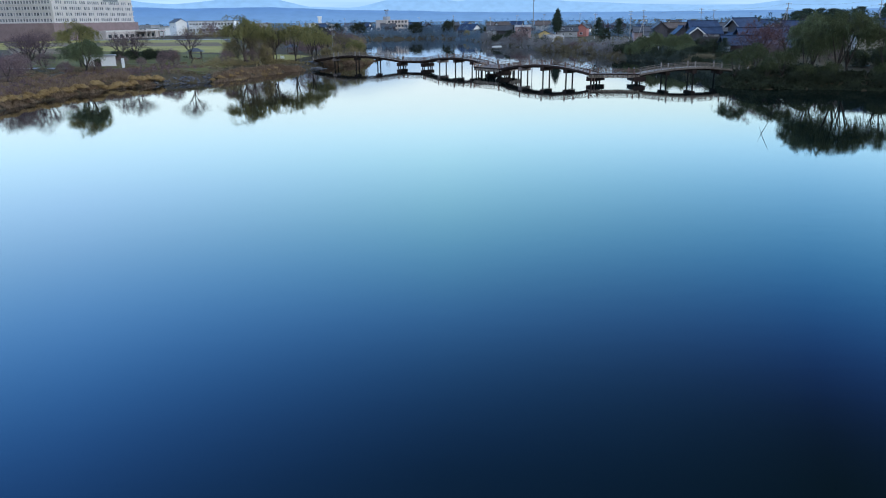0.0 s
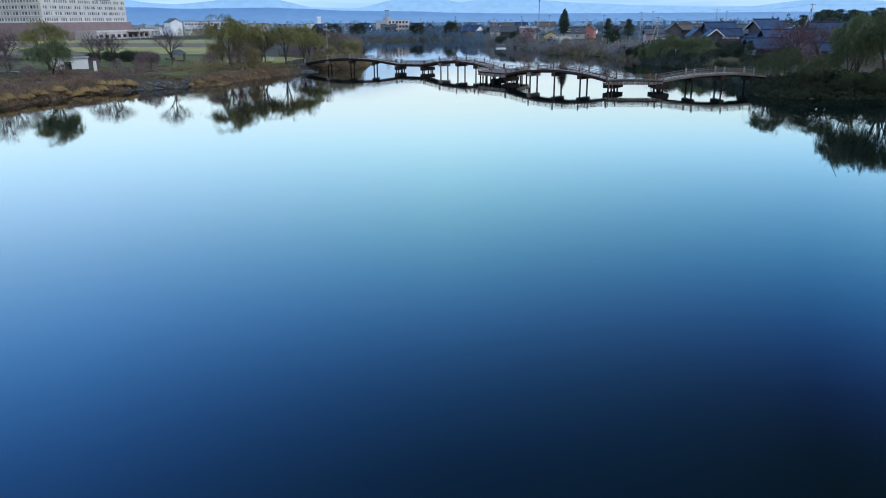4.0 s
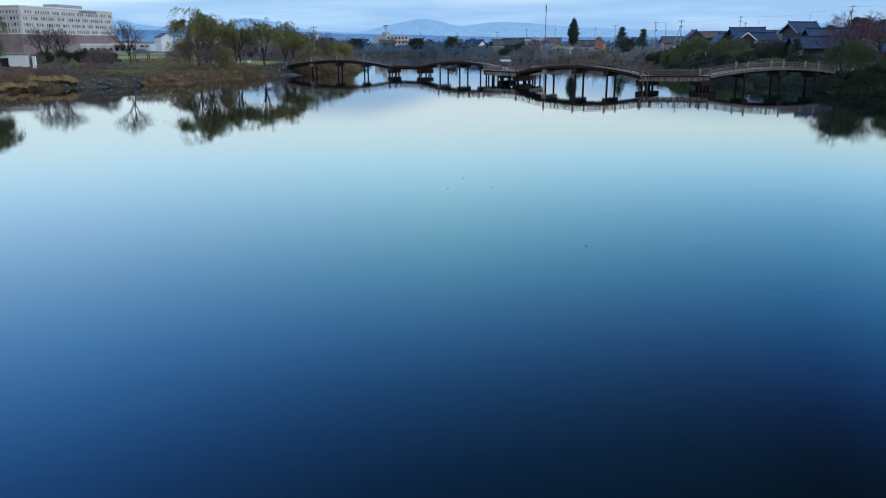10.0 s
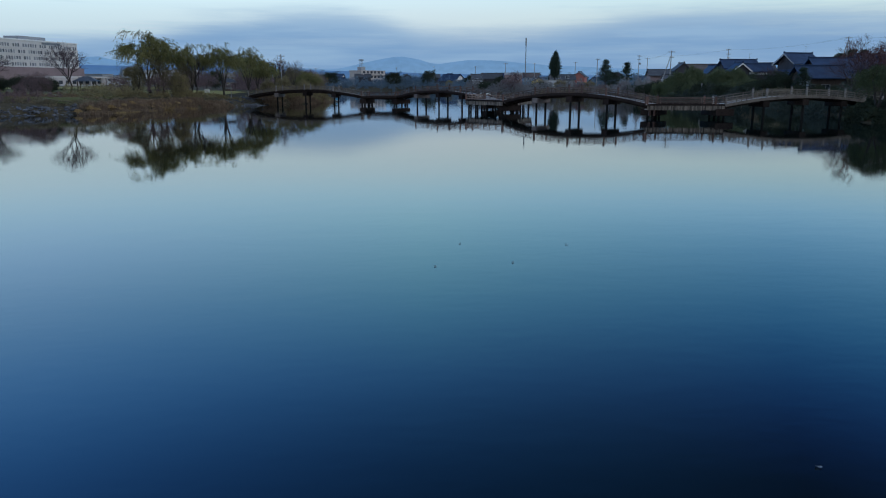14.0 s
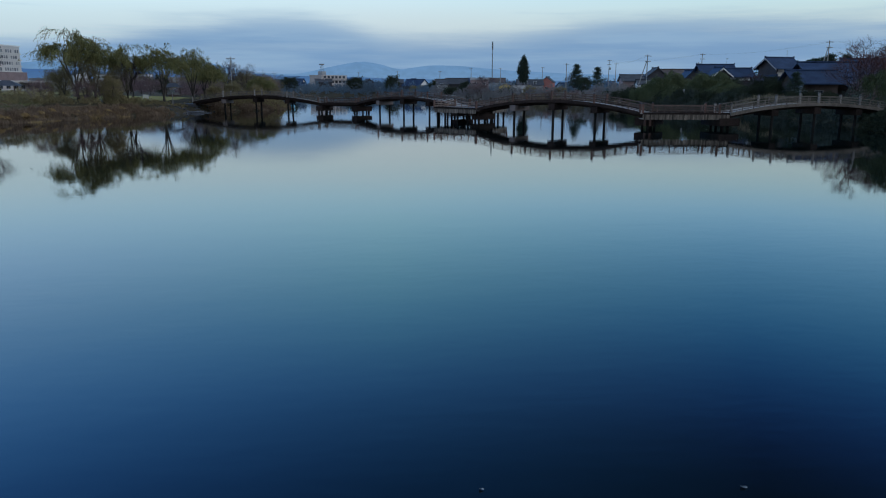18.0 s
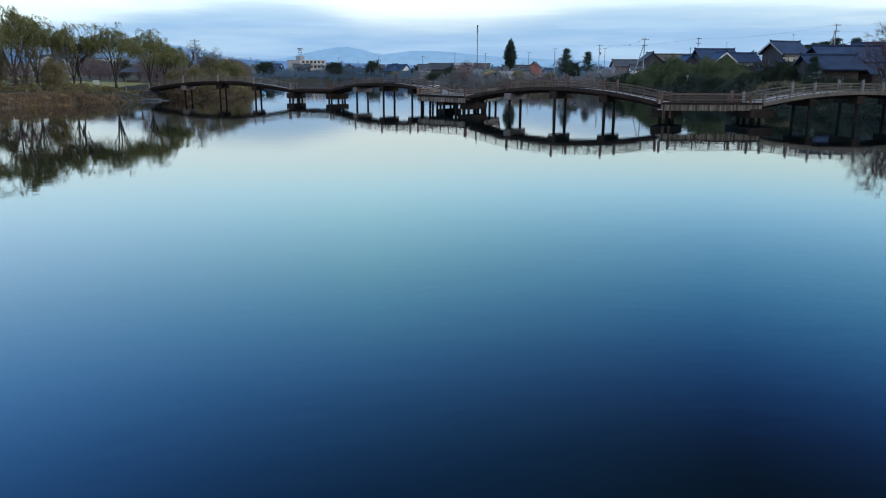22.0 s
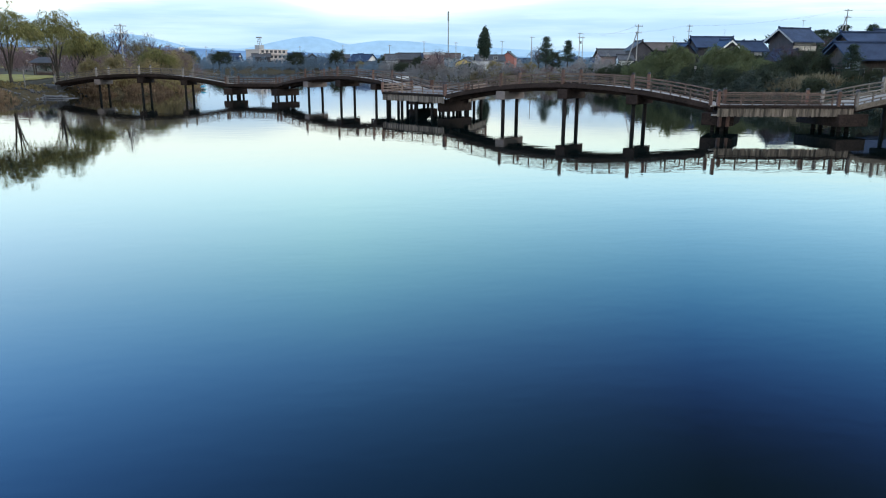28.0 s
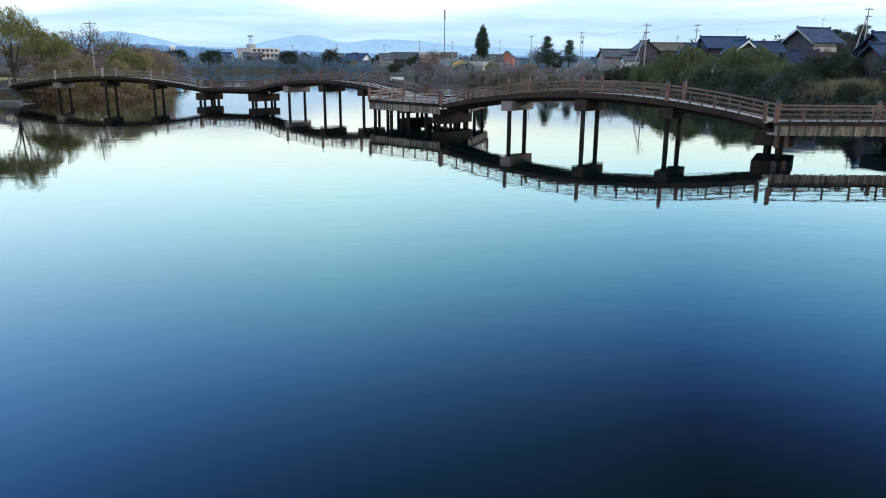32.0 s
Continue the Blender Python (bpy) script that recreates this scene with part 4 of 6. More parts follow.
for x, y, h, w in ((70.0, 229, 4.2, 0.8), (72.5, 221, 3.8, 0.9), (69.3, 240, 4.2, 0.8), (68.0, 247, 4.2, 0.8), (75.5, 224, 4.2, 0.9)):
    plant("bush", x, y, h, w, 0.4)
for x, y, h, w in ((70.5, 226, 3.4, 0.9), (71.0, 218, 3.4, 0.9), (69.5, 236, 3.2, 0.9), (65.5, 263, 4.0, 0.9), (64.5, 272, 3.6, 1.0), (63.5, 282, 3.4, 1.0)):
    plant("bush", x, y, h, w)
for x, y, h in ((64, 292, 3.4), (61, 305, 3.2), (56, 318, 3.0)):
    plant("russet", x, y, h, 1.2)
plant("olive", 60, 322, 3.6, 1.4)
plant("olive", 52, 334, 4.0, 1.4)
plant("pine", 72.0, 347, 10.6, 0.95)
plant("pine", 86.0, 368, 9.8, 1.1)
plant("green", 76, 352, 6.0, 1.2)
plant("cypress", 57.6, 376.7, 14.4, 0.94)
plant("bush", 47, 352, 3.8, 1.3)
plant("russet", 40, 385, 6.0, 1.3)
plant("bare_b", 45, 398, 8.5, 1.5)
plant("bare_a", 90, 420, 9.5, 1.4)
plant("green", 37, 402, 6.0, 1.3)
plant("bush", 33, 420, 4.5, 1.5)
plant("green", 6, 560, 10.0, 1.2)
plant("green", -18, 566, 9.0, 1.5)
plant("green", -60, 560, 9.0, 1.6)
plant("green", -75, 540, 9.0, 1.6)
plant("olive", 19, 520, 5.0, 1.6)
plant("green", 30, 490, 6.5, 1.8)
plant("pine", 122, 262, 10.5, 1.0)
plant("pine", 132, 285, 11.5, 1.1)
plant("bare_b", 128, 270, 9.5, 1.5)
plant("bare_b", 137, 292, 11.0, 1.4)
plant("bare_a", 104, 215, 8.5, 1.3)
plant("green", 107, 219, 8.0, 1.0)
plant("green", 113, 214, 9.0, 1.0)
plant("green", 101, 206, 6.5, 1.0)
plant("russet", 98, 190, 6.5, 1.2)
plant("bare_b", 92, 182, 8.0, 1.3)


def hedgerow(name, line, high, deep, count, size, material, label, dense=14):
    """A far belt of trees and scrub along a line, too far to tell one from the next."""
    g = np.random.default_rng(len(line) + count)
    pts = np.array(line, float)
    seg = np.hypot(*np.diff(pts, axis=0).T)
    along = np.concatenate([[0], np.cumsum(seg)])
    s = g.uniform(0, along[-1], count)
    x, y = np.interp(s, along, pts[:, 0]) + g.normal(size=count) * deep, np.interp(s, along, pts[:, 1]) + g.normal(size=count) * deep
    h = high * (0.55 + 0.3 * np.sin(s * 0.11 + 1) + 0.25 * np.sin(s * 0.29)) * g.uniform(0.6, 1.15, count)
    h = np.maximum(h, high * 0.3)
    z0 = land_height(x, y)
    per = dense
    p = np.stack([np.repeat(x, per), np.repeat(y, per), np.repeat(z0, per)], 1)
    n = len(p)
    f = g.uniform(0, 1, n) ** 0.8
    p[:, 2] += f * np.repeat(h, per)
    p[:, :2] += g.normal(size=(n, 2)) * (np.repeat(h, per) * 0.22 * (1.15 - f ** 2))[:, None]
    me = soup(name, *quads(p, unit(g, n) * size, unit(g, n) * size), material)
    tagged(new(name, me), label, "woods", kind="stuff")


# brown scrub with the haze over the lake put in as a paler grey
HAZED_SCRUB = leaf_mat("grey_brown_scrub", (0.19, 0.175, 0.172), (0.3, 0.275, 0.258), 0.5)
# distance haze is put into this leaf colour: bluer and paler than the trees
HAZED_LEAF = leaf_mat("grey_green_leaves", (0.125, 0.178, 0.222), (0.2, 0.256, 0.305), 0.5)
hedgerow("far_scrub", [(27, 455), (38, 388), (46, 340), (58, 318), (63, 296), (66, 268)], 5.2, 3.2, 520, 0.18, HAZED_SCRUB, "brown scrub and reeds along the far shore", 90)
hedgerow("far_woodland", [(-72, 445), (-70, 505), (-52, 548), (-10, 556), (14, 540), (30, 455)], 6.4, 5.0, 420, 0.26, HAZED_LEAF, "haze-blue scrub along the far end of the lake", 70)
hedgerow("town_trees", [(-120, 640), (-40, 600), (60, 540), (110, 450), (150, 380)], 6.5, 14.0, 300, 0.26, HAZED_LEAF, "trees between the houses of the town", 110)
hedgerow("park_trees", [(-175, 520), (-140, 560), (-110, 620), (-95, 520), (-80, 460)], 8.5, 6.0, 240, 0.28, OLIVE, "belt of autumn trees behind the park", 90)
hedgerow("shore_thicket", [(65.5, 169), (67.5, 180), (69.2, 195), (69.8, 210), (69.5, 224), (67.5, 243), (65, 258)], 3.9, 1.5, 700, 0.13, THICKET, "undergrowth along the eastern bank", 70)
hedgerow("bank_brambles", [(65, 161), (62.5, 155), (62.5, 150.5), (66, 148.6), (74, 147.5), (82, 143.5)], 1.3, 1.4, 700, 0.12, BUSH, "low dark brambles on the slope under the willows", 60)
hedgerow("willow_undergrowth", [(66, 156), (72, 153.5), (80, 151), (88, 145), (95, 133)], 2.0, 1.4, 420, 0.14, BUSH, "dark thicket between the willow trunks", 60)
hedgerow("bank_thicket", [(64, 164), (60.4, 158.5), (58.4, 153), (58.9, 148.6), (62, 146.2), (69, 145.4), (77, 143.2), (85, 138.6), (92, 127.6), (98, 112)], 1.7, 0.7, 1250, 0.13, BUSH, "dark undergrowth under the willows", 70)
far = random.Random(15)
for k in range(40):
    t = k / 39
    plant("far_pine", 148 + 250 * t + far.uniform(-8, 8), 345 + 75 * math.sin(t * 2.6) + far.uniform(-14, 14), 14.5 * (0.8 + 0.25 * math.sin(t * 2.9)) * far.uniform(0.85, 1.1), far.uniform(1.0, 1.5))
hedgerow("pine_belt", [(140, 350), (190, 385), (270, 425), (340, 410), (400, 380)], 11.0, 9.0, 260, 0.5, NEEDLE, "dark belt of pines behind the houses", 60)
hedgerow("distant_trees", [(-420, 860), (-150, 820), (60, 760), (260, 690), (520, 560)], 8.5, 24.0, 1300, 0.6, HAZED_LEAF, "trees and scrub between the far houses", 60)
# no leaf colour here: these woods glow in HILL's painted haze
hedgerow("distant_woods", [(-700, 1500), (-200, 1350), (250, 1200), (800, 1000)], 10.0, 40.0, 900, 1.0, HILL, "low woods on the plain, glowing haze-blue like the hills", 60)
hedgerow("lane_trees", [(78, 480), (105, 445), (140, 415), (185, 395)], 7.5, 7.0, 170, 0.28, HAZED_LEAF, "trees along a lane behind the houses", 90)
hedgerow("garden_trees", [(84, 226), (90, 250), (84, 275), (80, 300), (82, 320)], 4.6, 3.0, 200, 0.18, THICKET, "garden trees in front of the houses", 90)
hedgerow("west_wood", [(-50, 275), (-52, 300), (-62, 340), (-78, 400)], 7.0, 4.0, 220, 0.2, RUSSET, "leafless wood beyond the bridge", 90)
hedgerow("bank_scrub", [(-80, 126), (-81, 150), (-79, 168), (-73, 180), (-66, 192)], 1.5, 2.6, 420, 0.1, RUSSET, "low russet scrub behind the reeds", 50)
hedgerow("willow_scrub", [(-62, 196), (-57, 206), (-52, 213), (-47, 220)], 2.4, 1.6, 160, 0.11, OLIVE, "low yellow-brown scrub under the willows", 60)
hedgerow("arch_scrub", [(-37, 237), (-31, 240.5), (-26, 245), (-25, 258), (-29, 282)], 2.6, 1.0, 260, 0.12, OLIVE, "yellow-brown scrub hanging over the shore behind the arch", 70)
hedgerow("block_trees", [(-70, 566), (-48, 572), (-20, 570), (5, 566)], 8.5, 4.0, 130, 0.3, HAZED_LEAF, "trees in front of the cream block", 80)
hedgerow("landing_scrub", [(-50, 214), (-45, 222), (-41, 232)], 1.0, 1.3, 130, 0.1, OLIVE, "low scrub beside the landing", 50)
hedgerow("hall_trees", [(-172, 560), (-158, 545), (-140, 530), (-122, 512)], 10.0, 3.5, 110, 0.3, RUSSET, "leafless trees in front of the white hall", 90)
hedgerow("park_hedge", [(-160, 250), (-110, 232), (-78, 232)], 2.2, 1.2, 200, 0.14, BUSH, "clipped dark hedge across the park", 40)


def reeds(name, line, wide, high, count, material, label, droop=0.25, thick=0.05):
    """Blades of reed or dry grass along the water's edge."""
    g = np.random.default_rng(count)
    pts = np.array(line, float)
    along = np.concatenate([[0], np.cumsum(np.hypot(*np.diff(pts, axis=0).T))])
    tuft = max(8, count // 60)
    ts, to = g.uniform(0, along[-1], tuft), g.normal(size=(tuft, 2)) * wide
    k = g.integers(0, tuft, count)
    s = ts[k]
    x, y = np.interp(s, along, pts[:, 0]) + to[k, 0], np.interp(s, along, pts[:, 1]) + to[k, 1]
    r = g.normal(size=(count, 2)) * 0.5
    x, y = x + r[:, 0], y + r[:, 1]
    h = high * (0.65 + 0.5 * g.uniform(0, 1, tuft))[k] * g.uniform(0.6, 1.1, count) * np.exp(-(r ** 2).sum(1) * 0.5)
    z = np.maximum(land_height(x, y), -0.25)
    lean = r * droop * 2 * h[:, None] + g.normal(size=(count, 2)) * 0.12
    a = g.uniform(0, np.pi, count)
    w = np.stack([np.cos(a), np.sin(a), 0 * a], 1) * thick
    p0 = np.stack([x, y, z], 1)
    p1 = p0 + np.stack([lean[:, 0] * 0.4, lean[:, 1] * 0.4, h * 0.7], 1)
    p2 = p0 + np.stack([lean[:, 0], lean[:, 1], h * (1 - droop * 0.5)], 1)
    verts = np.stack([p0 - w, p0 + w, p1 + w, p1 - w, p2], 1).reshape(-1, 3).tolist()
    faces = [f for i in range(0, count * 5, 5) for f in ((i, i + 1, i + 2, i + 3), (i + 3, i + 2, i + 4))]
    tagged(new(name, soup(name, verts, faces, material)), label, "reeds", kind="stuff")


def tuft_mesh(seed, blades, high, wide):
    """A drooping mound of dry grass: blades arch up and out and hang to the ground."""
    g = np.random.default_rng(seed)
    a, out = g.uniform(0, 2 * np.pi, blades), g.uniform(0.15, 1.0, blades) ** 0.7 * wide
    top = high * g.uniform(0.7, 1.05, blades) * (1 - 0.45 * (out / wide) ** 2)
    d = np.stack([np.cos(a), np.sin(a)], 1)
    side = np.stack([-np.sin(a), np.cos(a), 0 * a], 1) * 0.045
    pts = [np.concatenate([d * (out * f)[:, None] + d * 0.1, (top * q)[:, None]], 1) for f, q in ((0.05, 0.0), (0.45, 0.9), (0.8, 0.95), (1.12, 0.45))]
    verts = np.stack([q for p in pts[:3] for q in (p - side, p + side)] + [pts[3]], 1).reshape(-1, 3).tolist()
    faces = [f for i in range(0, blades * 7, 7) for f in ((i, i + 1, i + 3, i + 2), (i + 2, i + 3, i + 5, i + 4), (i + 4, i + 5, i + 6))]
    return soup("grass_tuft", verts, faces, STRAW)


TUFTS = [tuft_mesh(k, 320, 1.15, 1.15) for k in range(4)]
tuft_spin = random.Random(3)
for line, count in (([(-75.6, 122), (-76.2, 135), (-75.4, 146)], 13), ([(-74.6, 148.5), (-74.4, 153.5)], 5), ([(-73.4, 158), (-71.2, 162.5), (-69.4, 167)], 11), ([(-70.0, 170.5), (-69.2, 171.5)], 2), ([(-68.2, 172.4), (-65.4, 173.2)], 4), ([(-54.6, 180), (-52.4, 188), (-50.6, 197), (-46.0, 208)], 12)):
    low = line[0][0] > -60
    for k in range(count):
        f = k / max(1, count - 1) * (len(line) - 1)
        i = min(int(f), len(line) - 2)
        x, y = [p + (q - p) * (f - i) + tuft_spin.uniform(-0.5, 0.5) for p, q in zip(line[i], line[i + 1])]
        ob = tagged(new("grass_tuft", tuft_spin.choice(TUFTS)), "drooping mound of golden dry grass at the water's edge", "grass tuft", "grass tufts along the bank")
        size = tuft_spin.uniform(0.55, 0.8) if low else tuft_spin.uniform(0.85, 1.3)
        ob.matrix_basis = pose(x, y, max(gz(x, y), -0.05) - 0.05, 0, 0, tuft_spin.uniform(0, 360)) @ Matrix.Diagonal((size, size, size * tuft_spin.uniform(0.8, 1.15), 1))

reeds("waterside_reeds", [(-75.2, 122), (-76, 135), (-75.2, 145), (-74, 154), (-72, 163), (-67, 171.5)], 0.7, 0.6, 9000, REED, "short dark reeds at the waterline", 0.4, 0.06)
reeds("russet_reeds", [(-78, 125), (-79, 140), (-78, 152), (-76, 164), (-72, 172)], 2.0, 1.15, 11000, REED, "tall russet reeds behind the grass tufts", 0.15, 0.045)
reeds("russet_reeds", [(-53.5, 180), (-52, 190), (-50, 200), (-45, 210), (-41, 217)], 1.3, 0.95, 15000, REED, "russet and gold reeds below the willows", 0.3, 0.05)
reeds("golden_grass", [(-52, 182), (-49.5, 196), (-45, 208)], 0.7, 0.7, 3000, STRAW, "thin golden grass among the reeds", 0.7, 0.05)
reeds("russet_reeds", [(-38, 236), (-32, 240), (-27, 246), (-26, 262), (-30, 285)], 1.2, 1.2, 8000, REED, "yellow-brown reeds behind the western arch", 0.3, 0.06)
reeds("shore_reeds", [(-36, 232.5), (-33, 235.3), (-27, 239.3), (-24.2, 248), (-25, 265), (-30, 290)], 0.5, 1.0, 7000, REED, "short brown reeds at the foot of the bank", 0.4, 0.07)
reeds("plume_grass", [(70.2, 215), (72.4, 211), (75.0, 206)], 0.9, 2.5, 7000, PLUME, "tall pale plume grass by the eastern bank", 0.25, 0.05)
reeds("far_reeds", [(46, 336), (57, 314), (62, 292), (64, 268)], 1.6, 2.4, 7000, PLUME, "faded reeds along the far shore", 0.2, 0.08)
reeds("rough_grass", [(-88, 128), (-86, 150), (-84, 168), (-76, 184), (-66, 196)], 5.0, 0.7, 16000, REED, "rough brown grass on the west bank", 0.5, 0.05)
reeds("rough_grass", [(-98, 150), (-96, 176), (-86, 192), (-72, 200)], 4.0, 0.6, 9000, PLUME, "rough faded grass on the west bank", 0.5, 0.05)
reeds("rough_grass", [(-94, 187.5), (-78, 185), (-66, 183.5), (-57, 184.5), (-56.5, 196)], 1.3, 0.55, 9000, PLUME, "rough faded grass at the lawn's edge", 0.5, 0.05)
reeds("rough_grass", [(70, 170), (73, 190), (74, 215), (73, 240)], 2.0, 0.9, 8000, PLUME, "rough grass on the east bank", 0.5, 0.05)

# ---- buildings ----
ROOF_BLUE = mat("blue_grey_roof_tiles", (0.014, 0.027, 0.06), (0.038, 0.064, 0.125), 0.7, 0.6, 5, 0.6, per=0.15, spec=0.2)
ROOF_GREY = mat("grey_roof_tiles", (0.04, 0.044, 0.054), (0.09, 0.095, 0.108), 0.75, 0.6, 5, 0.6, per=0.2, spec=0.3)
ROOF_BROWN = mat("brown_roof_tiles", (0.055, 0.042, 0.038), (0.105, 0.082, 0.074), 0.75, 0.6, 5, 0.6, per=0.2)
WALL_DARK = mat("dark_board_wall", (0.035, 0.035, 0.045), (0.075, 0.07, 0.08), 0.8, 0.5, 6, 0.4, (1, 1, 0.2), per=0.2)
WALL_BOARD = mat("weathered_board_wall", (0.04, 0.031, 0.028), (0.09, 0.068, 0.058), 0.85, 0.5, 6, 0.4, (1, 1, 0.2), per=0.2)
WALL_CREAM = mat("cream_plaster", (0.55, 0.5, 0.42), (0.68, 0.63, 0.55), 0.9, 0.4, 5, 0.2, per=0.1)
WALL_WHITE = mat("white_plaster", (0.62, 0.62, 0.62), (0.78, 0.78, 0.77), 0.85, 0.3, 4, 0.15, per=0.06)
WALL_GREY = mat("grey_plaster", (0.28, 0.29, 0.31), (0.42, 0.43, 0.44), 0.9, 0.4, 4, 0.2, per=0.2)
WALL_RED = mat("red_wall", (0.34, 0.12, 0.10), (0.45, 0.19, 0.16), 0.8, 0.5, 5, 0.2)
WALL_YELLOW = mat("yellow_wall", (0.58, 0.42, 0.14), (0.7, 0.54, 0.22), 0.85, 0.5, 5, 0.2)
WALL_PINK = mat("pink_wall", (0.28, 0.2, 0.2), (0.38, 0.29, 0.285), 0.85, 0.5, 5, 0.2)
PODIUM = mat("red_brown_cladding", (0.17, 0.12, 0.12), (0.25, 0.18, 0.175), 0.8, 0.3, 3, 0.2)
IVORY = mat("ivory_cladding", (0.52, 0.49, 0.46), (0.62, 0.59, 0.56), 0.85, 0.3, 3, 0.2)
BEIGE = mat("beige_cladding", (0.42, 0.37, 0.35), (0.52, 0.47, 0.44), 0.85, 0.3, 3, 0.2)
GREY_PANE = mat("curtained_window_glass", (0.13, 0.135, 0.15), (0.27, 0.27, 0.28), 0.25, 0.5, 2, 0.0, per=0.5)
PANE = mat("dark_window_glass", (0.03, 0.035, 0.045), (0.06, 0.07, 0.085), 0.12, 0.5, 2, 0.0, per=0.6)
TRIM = mat("white_trim", (0.7, 0.7, 0.69), (0.82, 0.82, 0.8), 0.7, 0.6, 5, 0.1)
STEEL = mat("grey_steel", (0.16, 0.17, 0.18), (0.26, 0.27, 0.28), 0.5, 1, 6, 0.1, metal=0.5)
CONCRETE = mat("weathered_concrete", (0.24, 0.235, 0.23), (0.36, 0.35, 0.34), 0.9, 0.6, 5, 0.4)
STONE = mat("grey_shore_stone", (0.04, 0.042, 0.05), (0.12, 0.122, 0.135), 0.85, 0.8, 6, 0.5, per=0.4)

WIN_MESH = {}


def window_at(parent, m, w, h, frame_mat=TRIM, glass=None):
    """A framed window; m takes x along the wall, -y outwards, z up, from the window's low centre."""
    key = (round(w, 2), round(h, 2), frame_mat.name, glass)
    if key not in WIN_MESH:
        bm = bmesh.new()
        t = 0.09
        box(bm, (w, 0.12, t), (0, 0, 0))
        box(bm, (w, 0.12, t), (0, 0, h - t))
        for s in (-1, 1):
            box(bm, (t, 0.12, h - 2 * t), (s * (w - t) / 2, 0, t))
        box(bm, (t * 0.7, 0.08, h - 2 * t), (0, 0, t))
        WIN_MESH[key] = mesh_of(bm, "window", frame_mat), mesh_of(a_box((w - 2 * t, 0.04, h - 2 * t), (0, 0.03, t)), "pane", glass or PANE)
    f, g = WIN_MESH[key]
    ob = part("window", f, None, parent)
    ob.matrix_basis = m
    part("pane", g, None, ob)
    return ob


def gable_roof(w, d, z, rise, over, thick=0.22):
    """Two pitched slopes with eaves; the ridge runs along x."""
    bm = bmesh.new()
    k = rise / (d / 2)
    for s in (-1, 1):
        y1, z1 = s * (d / 2 + over), z - over * k
        pts = [(-w / 2 - over, 0, z + rise), (w / 2 + over, 0, z + rise), (w / 2 + over, y1, z1), (-w / 2 - over, y1, z1)]
        lo = [bm.verts.new(p) for p in pts]
        hi = [bm.verts.new((x, y, zz + thick)) for x, y, zz in pts]
        bm.faces.new(hi)
        bm.faces.new(lo[::-1])
        for i in range(4):
            bm.faces.new((lo[i], lo[(i + 1) % 4], hi[(i + 1) % 4], hi[i]))
    return bm


def house(x, y, turn, w, d, high, rise, wall, roof, label, windows=(), over=0.7, trim=None, band=None, lean=None, base=None, group="", gable=None, aerial=None):
    """A gabled house: ridge along its own x, front to -y. windows: (face, along, height, width, tall); faces f, b, l, r."""
    ob = thing("house", pose(x, y, (gz(x, y) if base is None else base) - 0.15, 0, 0, turn), label, "house", group)
    bm = a_box((w, d, high))
    for s in (-1, 1):
        a, b, c = [bm.verts.new(p) for p in ((s * (w / 2 - 0.003), -d / 2, high), (s * (w / 2 - 0.003), d / 2, high), (s * (w / 2 - 0.003), 0, high + rise))]
        bm.faces.new((a, b, c))
    part("wall", bm, wall, ob)
    r = part("roof", gable_roof(w, d, high, rise, over), roof, ob)
    half = w / 2 + over
    top = high + rise + 0.14
    part("ridge_tiles", a_box((2 * half + 0.1, 0.42, 0.32), (0, 0, top), 0, 0.06), roof, r)
    for s in (-1, 1):
        part("ridge_end", a_box((0.3, 0.5, 0.5), (s * half, 0, top), 0, 0.08), roof, r)
    if trim:
        k = rise / (d / 2)
        for s in (-1, 1):
            for q in (-1, 1):
                p0 = Vector((s * (w / 2 + over + 0.03), 0, high + rise + 0.12))
                p1 = Vector((s * (w / 2 + over + 0.03), q * (d / 2 + over), high - over * k + 0.12))
                part("bargeboard", sweep([p0, p1], 0.08, 0.4), trim, ob, "white gable board")
    if band:
        for s in (-1, 1):
            part("plaster_band", a_box((w * 0.86, 0.06, 1.0), (0, s * (d / 2 + 0.035), high - 1.25)), band, ob, "cream plaster band under the eaves")
    if lean:
        lw, ld, lh = lean
        part("lean_to_wall", a_box((lw, ld, lh), (0, -d / 2 - ld / 2 - 0.003, 0)), wall, ob)
        q = [Vector((-lw / 2 - 0.4, -d / 2, lh + 0.9)), Vector((lw / 2 + 0.4, -d / 2, lh + 0.9)), Vector((lw / 2 + 0.4, -d / 2 - ld - 0.6, lh)), Vector((-lw / 2 - 0.4, -d / 2 - ld - 0.6, lh))]
        bm = bmesh.new()
        lo, hi = [bm.verts.new(p) for p in q], [bm.verts.new(p + Vector((0, 0, 0.2))) for p in q]
        bm.faces.new(hi)
        bm.faces.new(lo[::-1])
        for i in range(4):
            bm.faces.new((lo[i], lo[(i + 1) % 4], hi[(i + 1) % 4], hi[i]))
        part("lean_to_roof", bm, roof, ob)
    if aerial is not None:
        bm = bmesh.new()
        tube(bm, [(aerial, 0, top), (aerial, 0, top + 2.0)], [0.035, 0.025], 5)
        for k in range(5):
            box(bm, (0.9 - 0.1 * k, 0.03, 0.03), (aerial, -0.3 + 0.15 * k, top + 1.85))
        box(bm, (0.03, 0.8, 0.03), (aerial, 0, top + 1.82))
        part("aerial", bm, STEEL, ob, "thin metal roof aerial")
    if gable:
        bm = bmesh.new()
        flat = [bm.verts.new(p) for p in ((w / 2 + 0.02, -d / 2, high), (w / 2 + 0.02, d / 2, high), (w / 2 + 0.02, 0, high + rise))]
        proud = [bm.verts.new(v.co + Vector((0.06, 0, 0))) for v in flat]
        bm.faces.new(flat)
        bm.faces.new(proud)
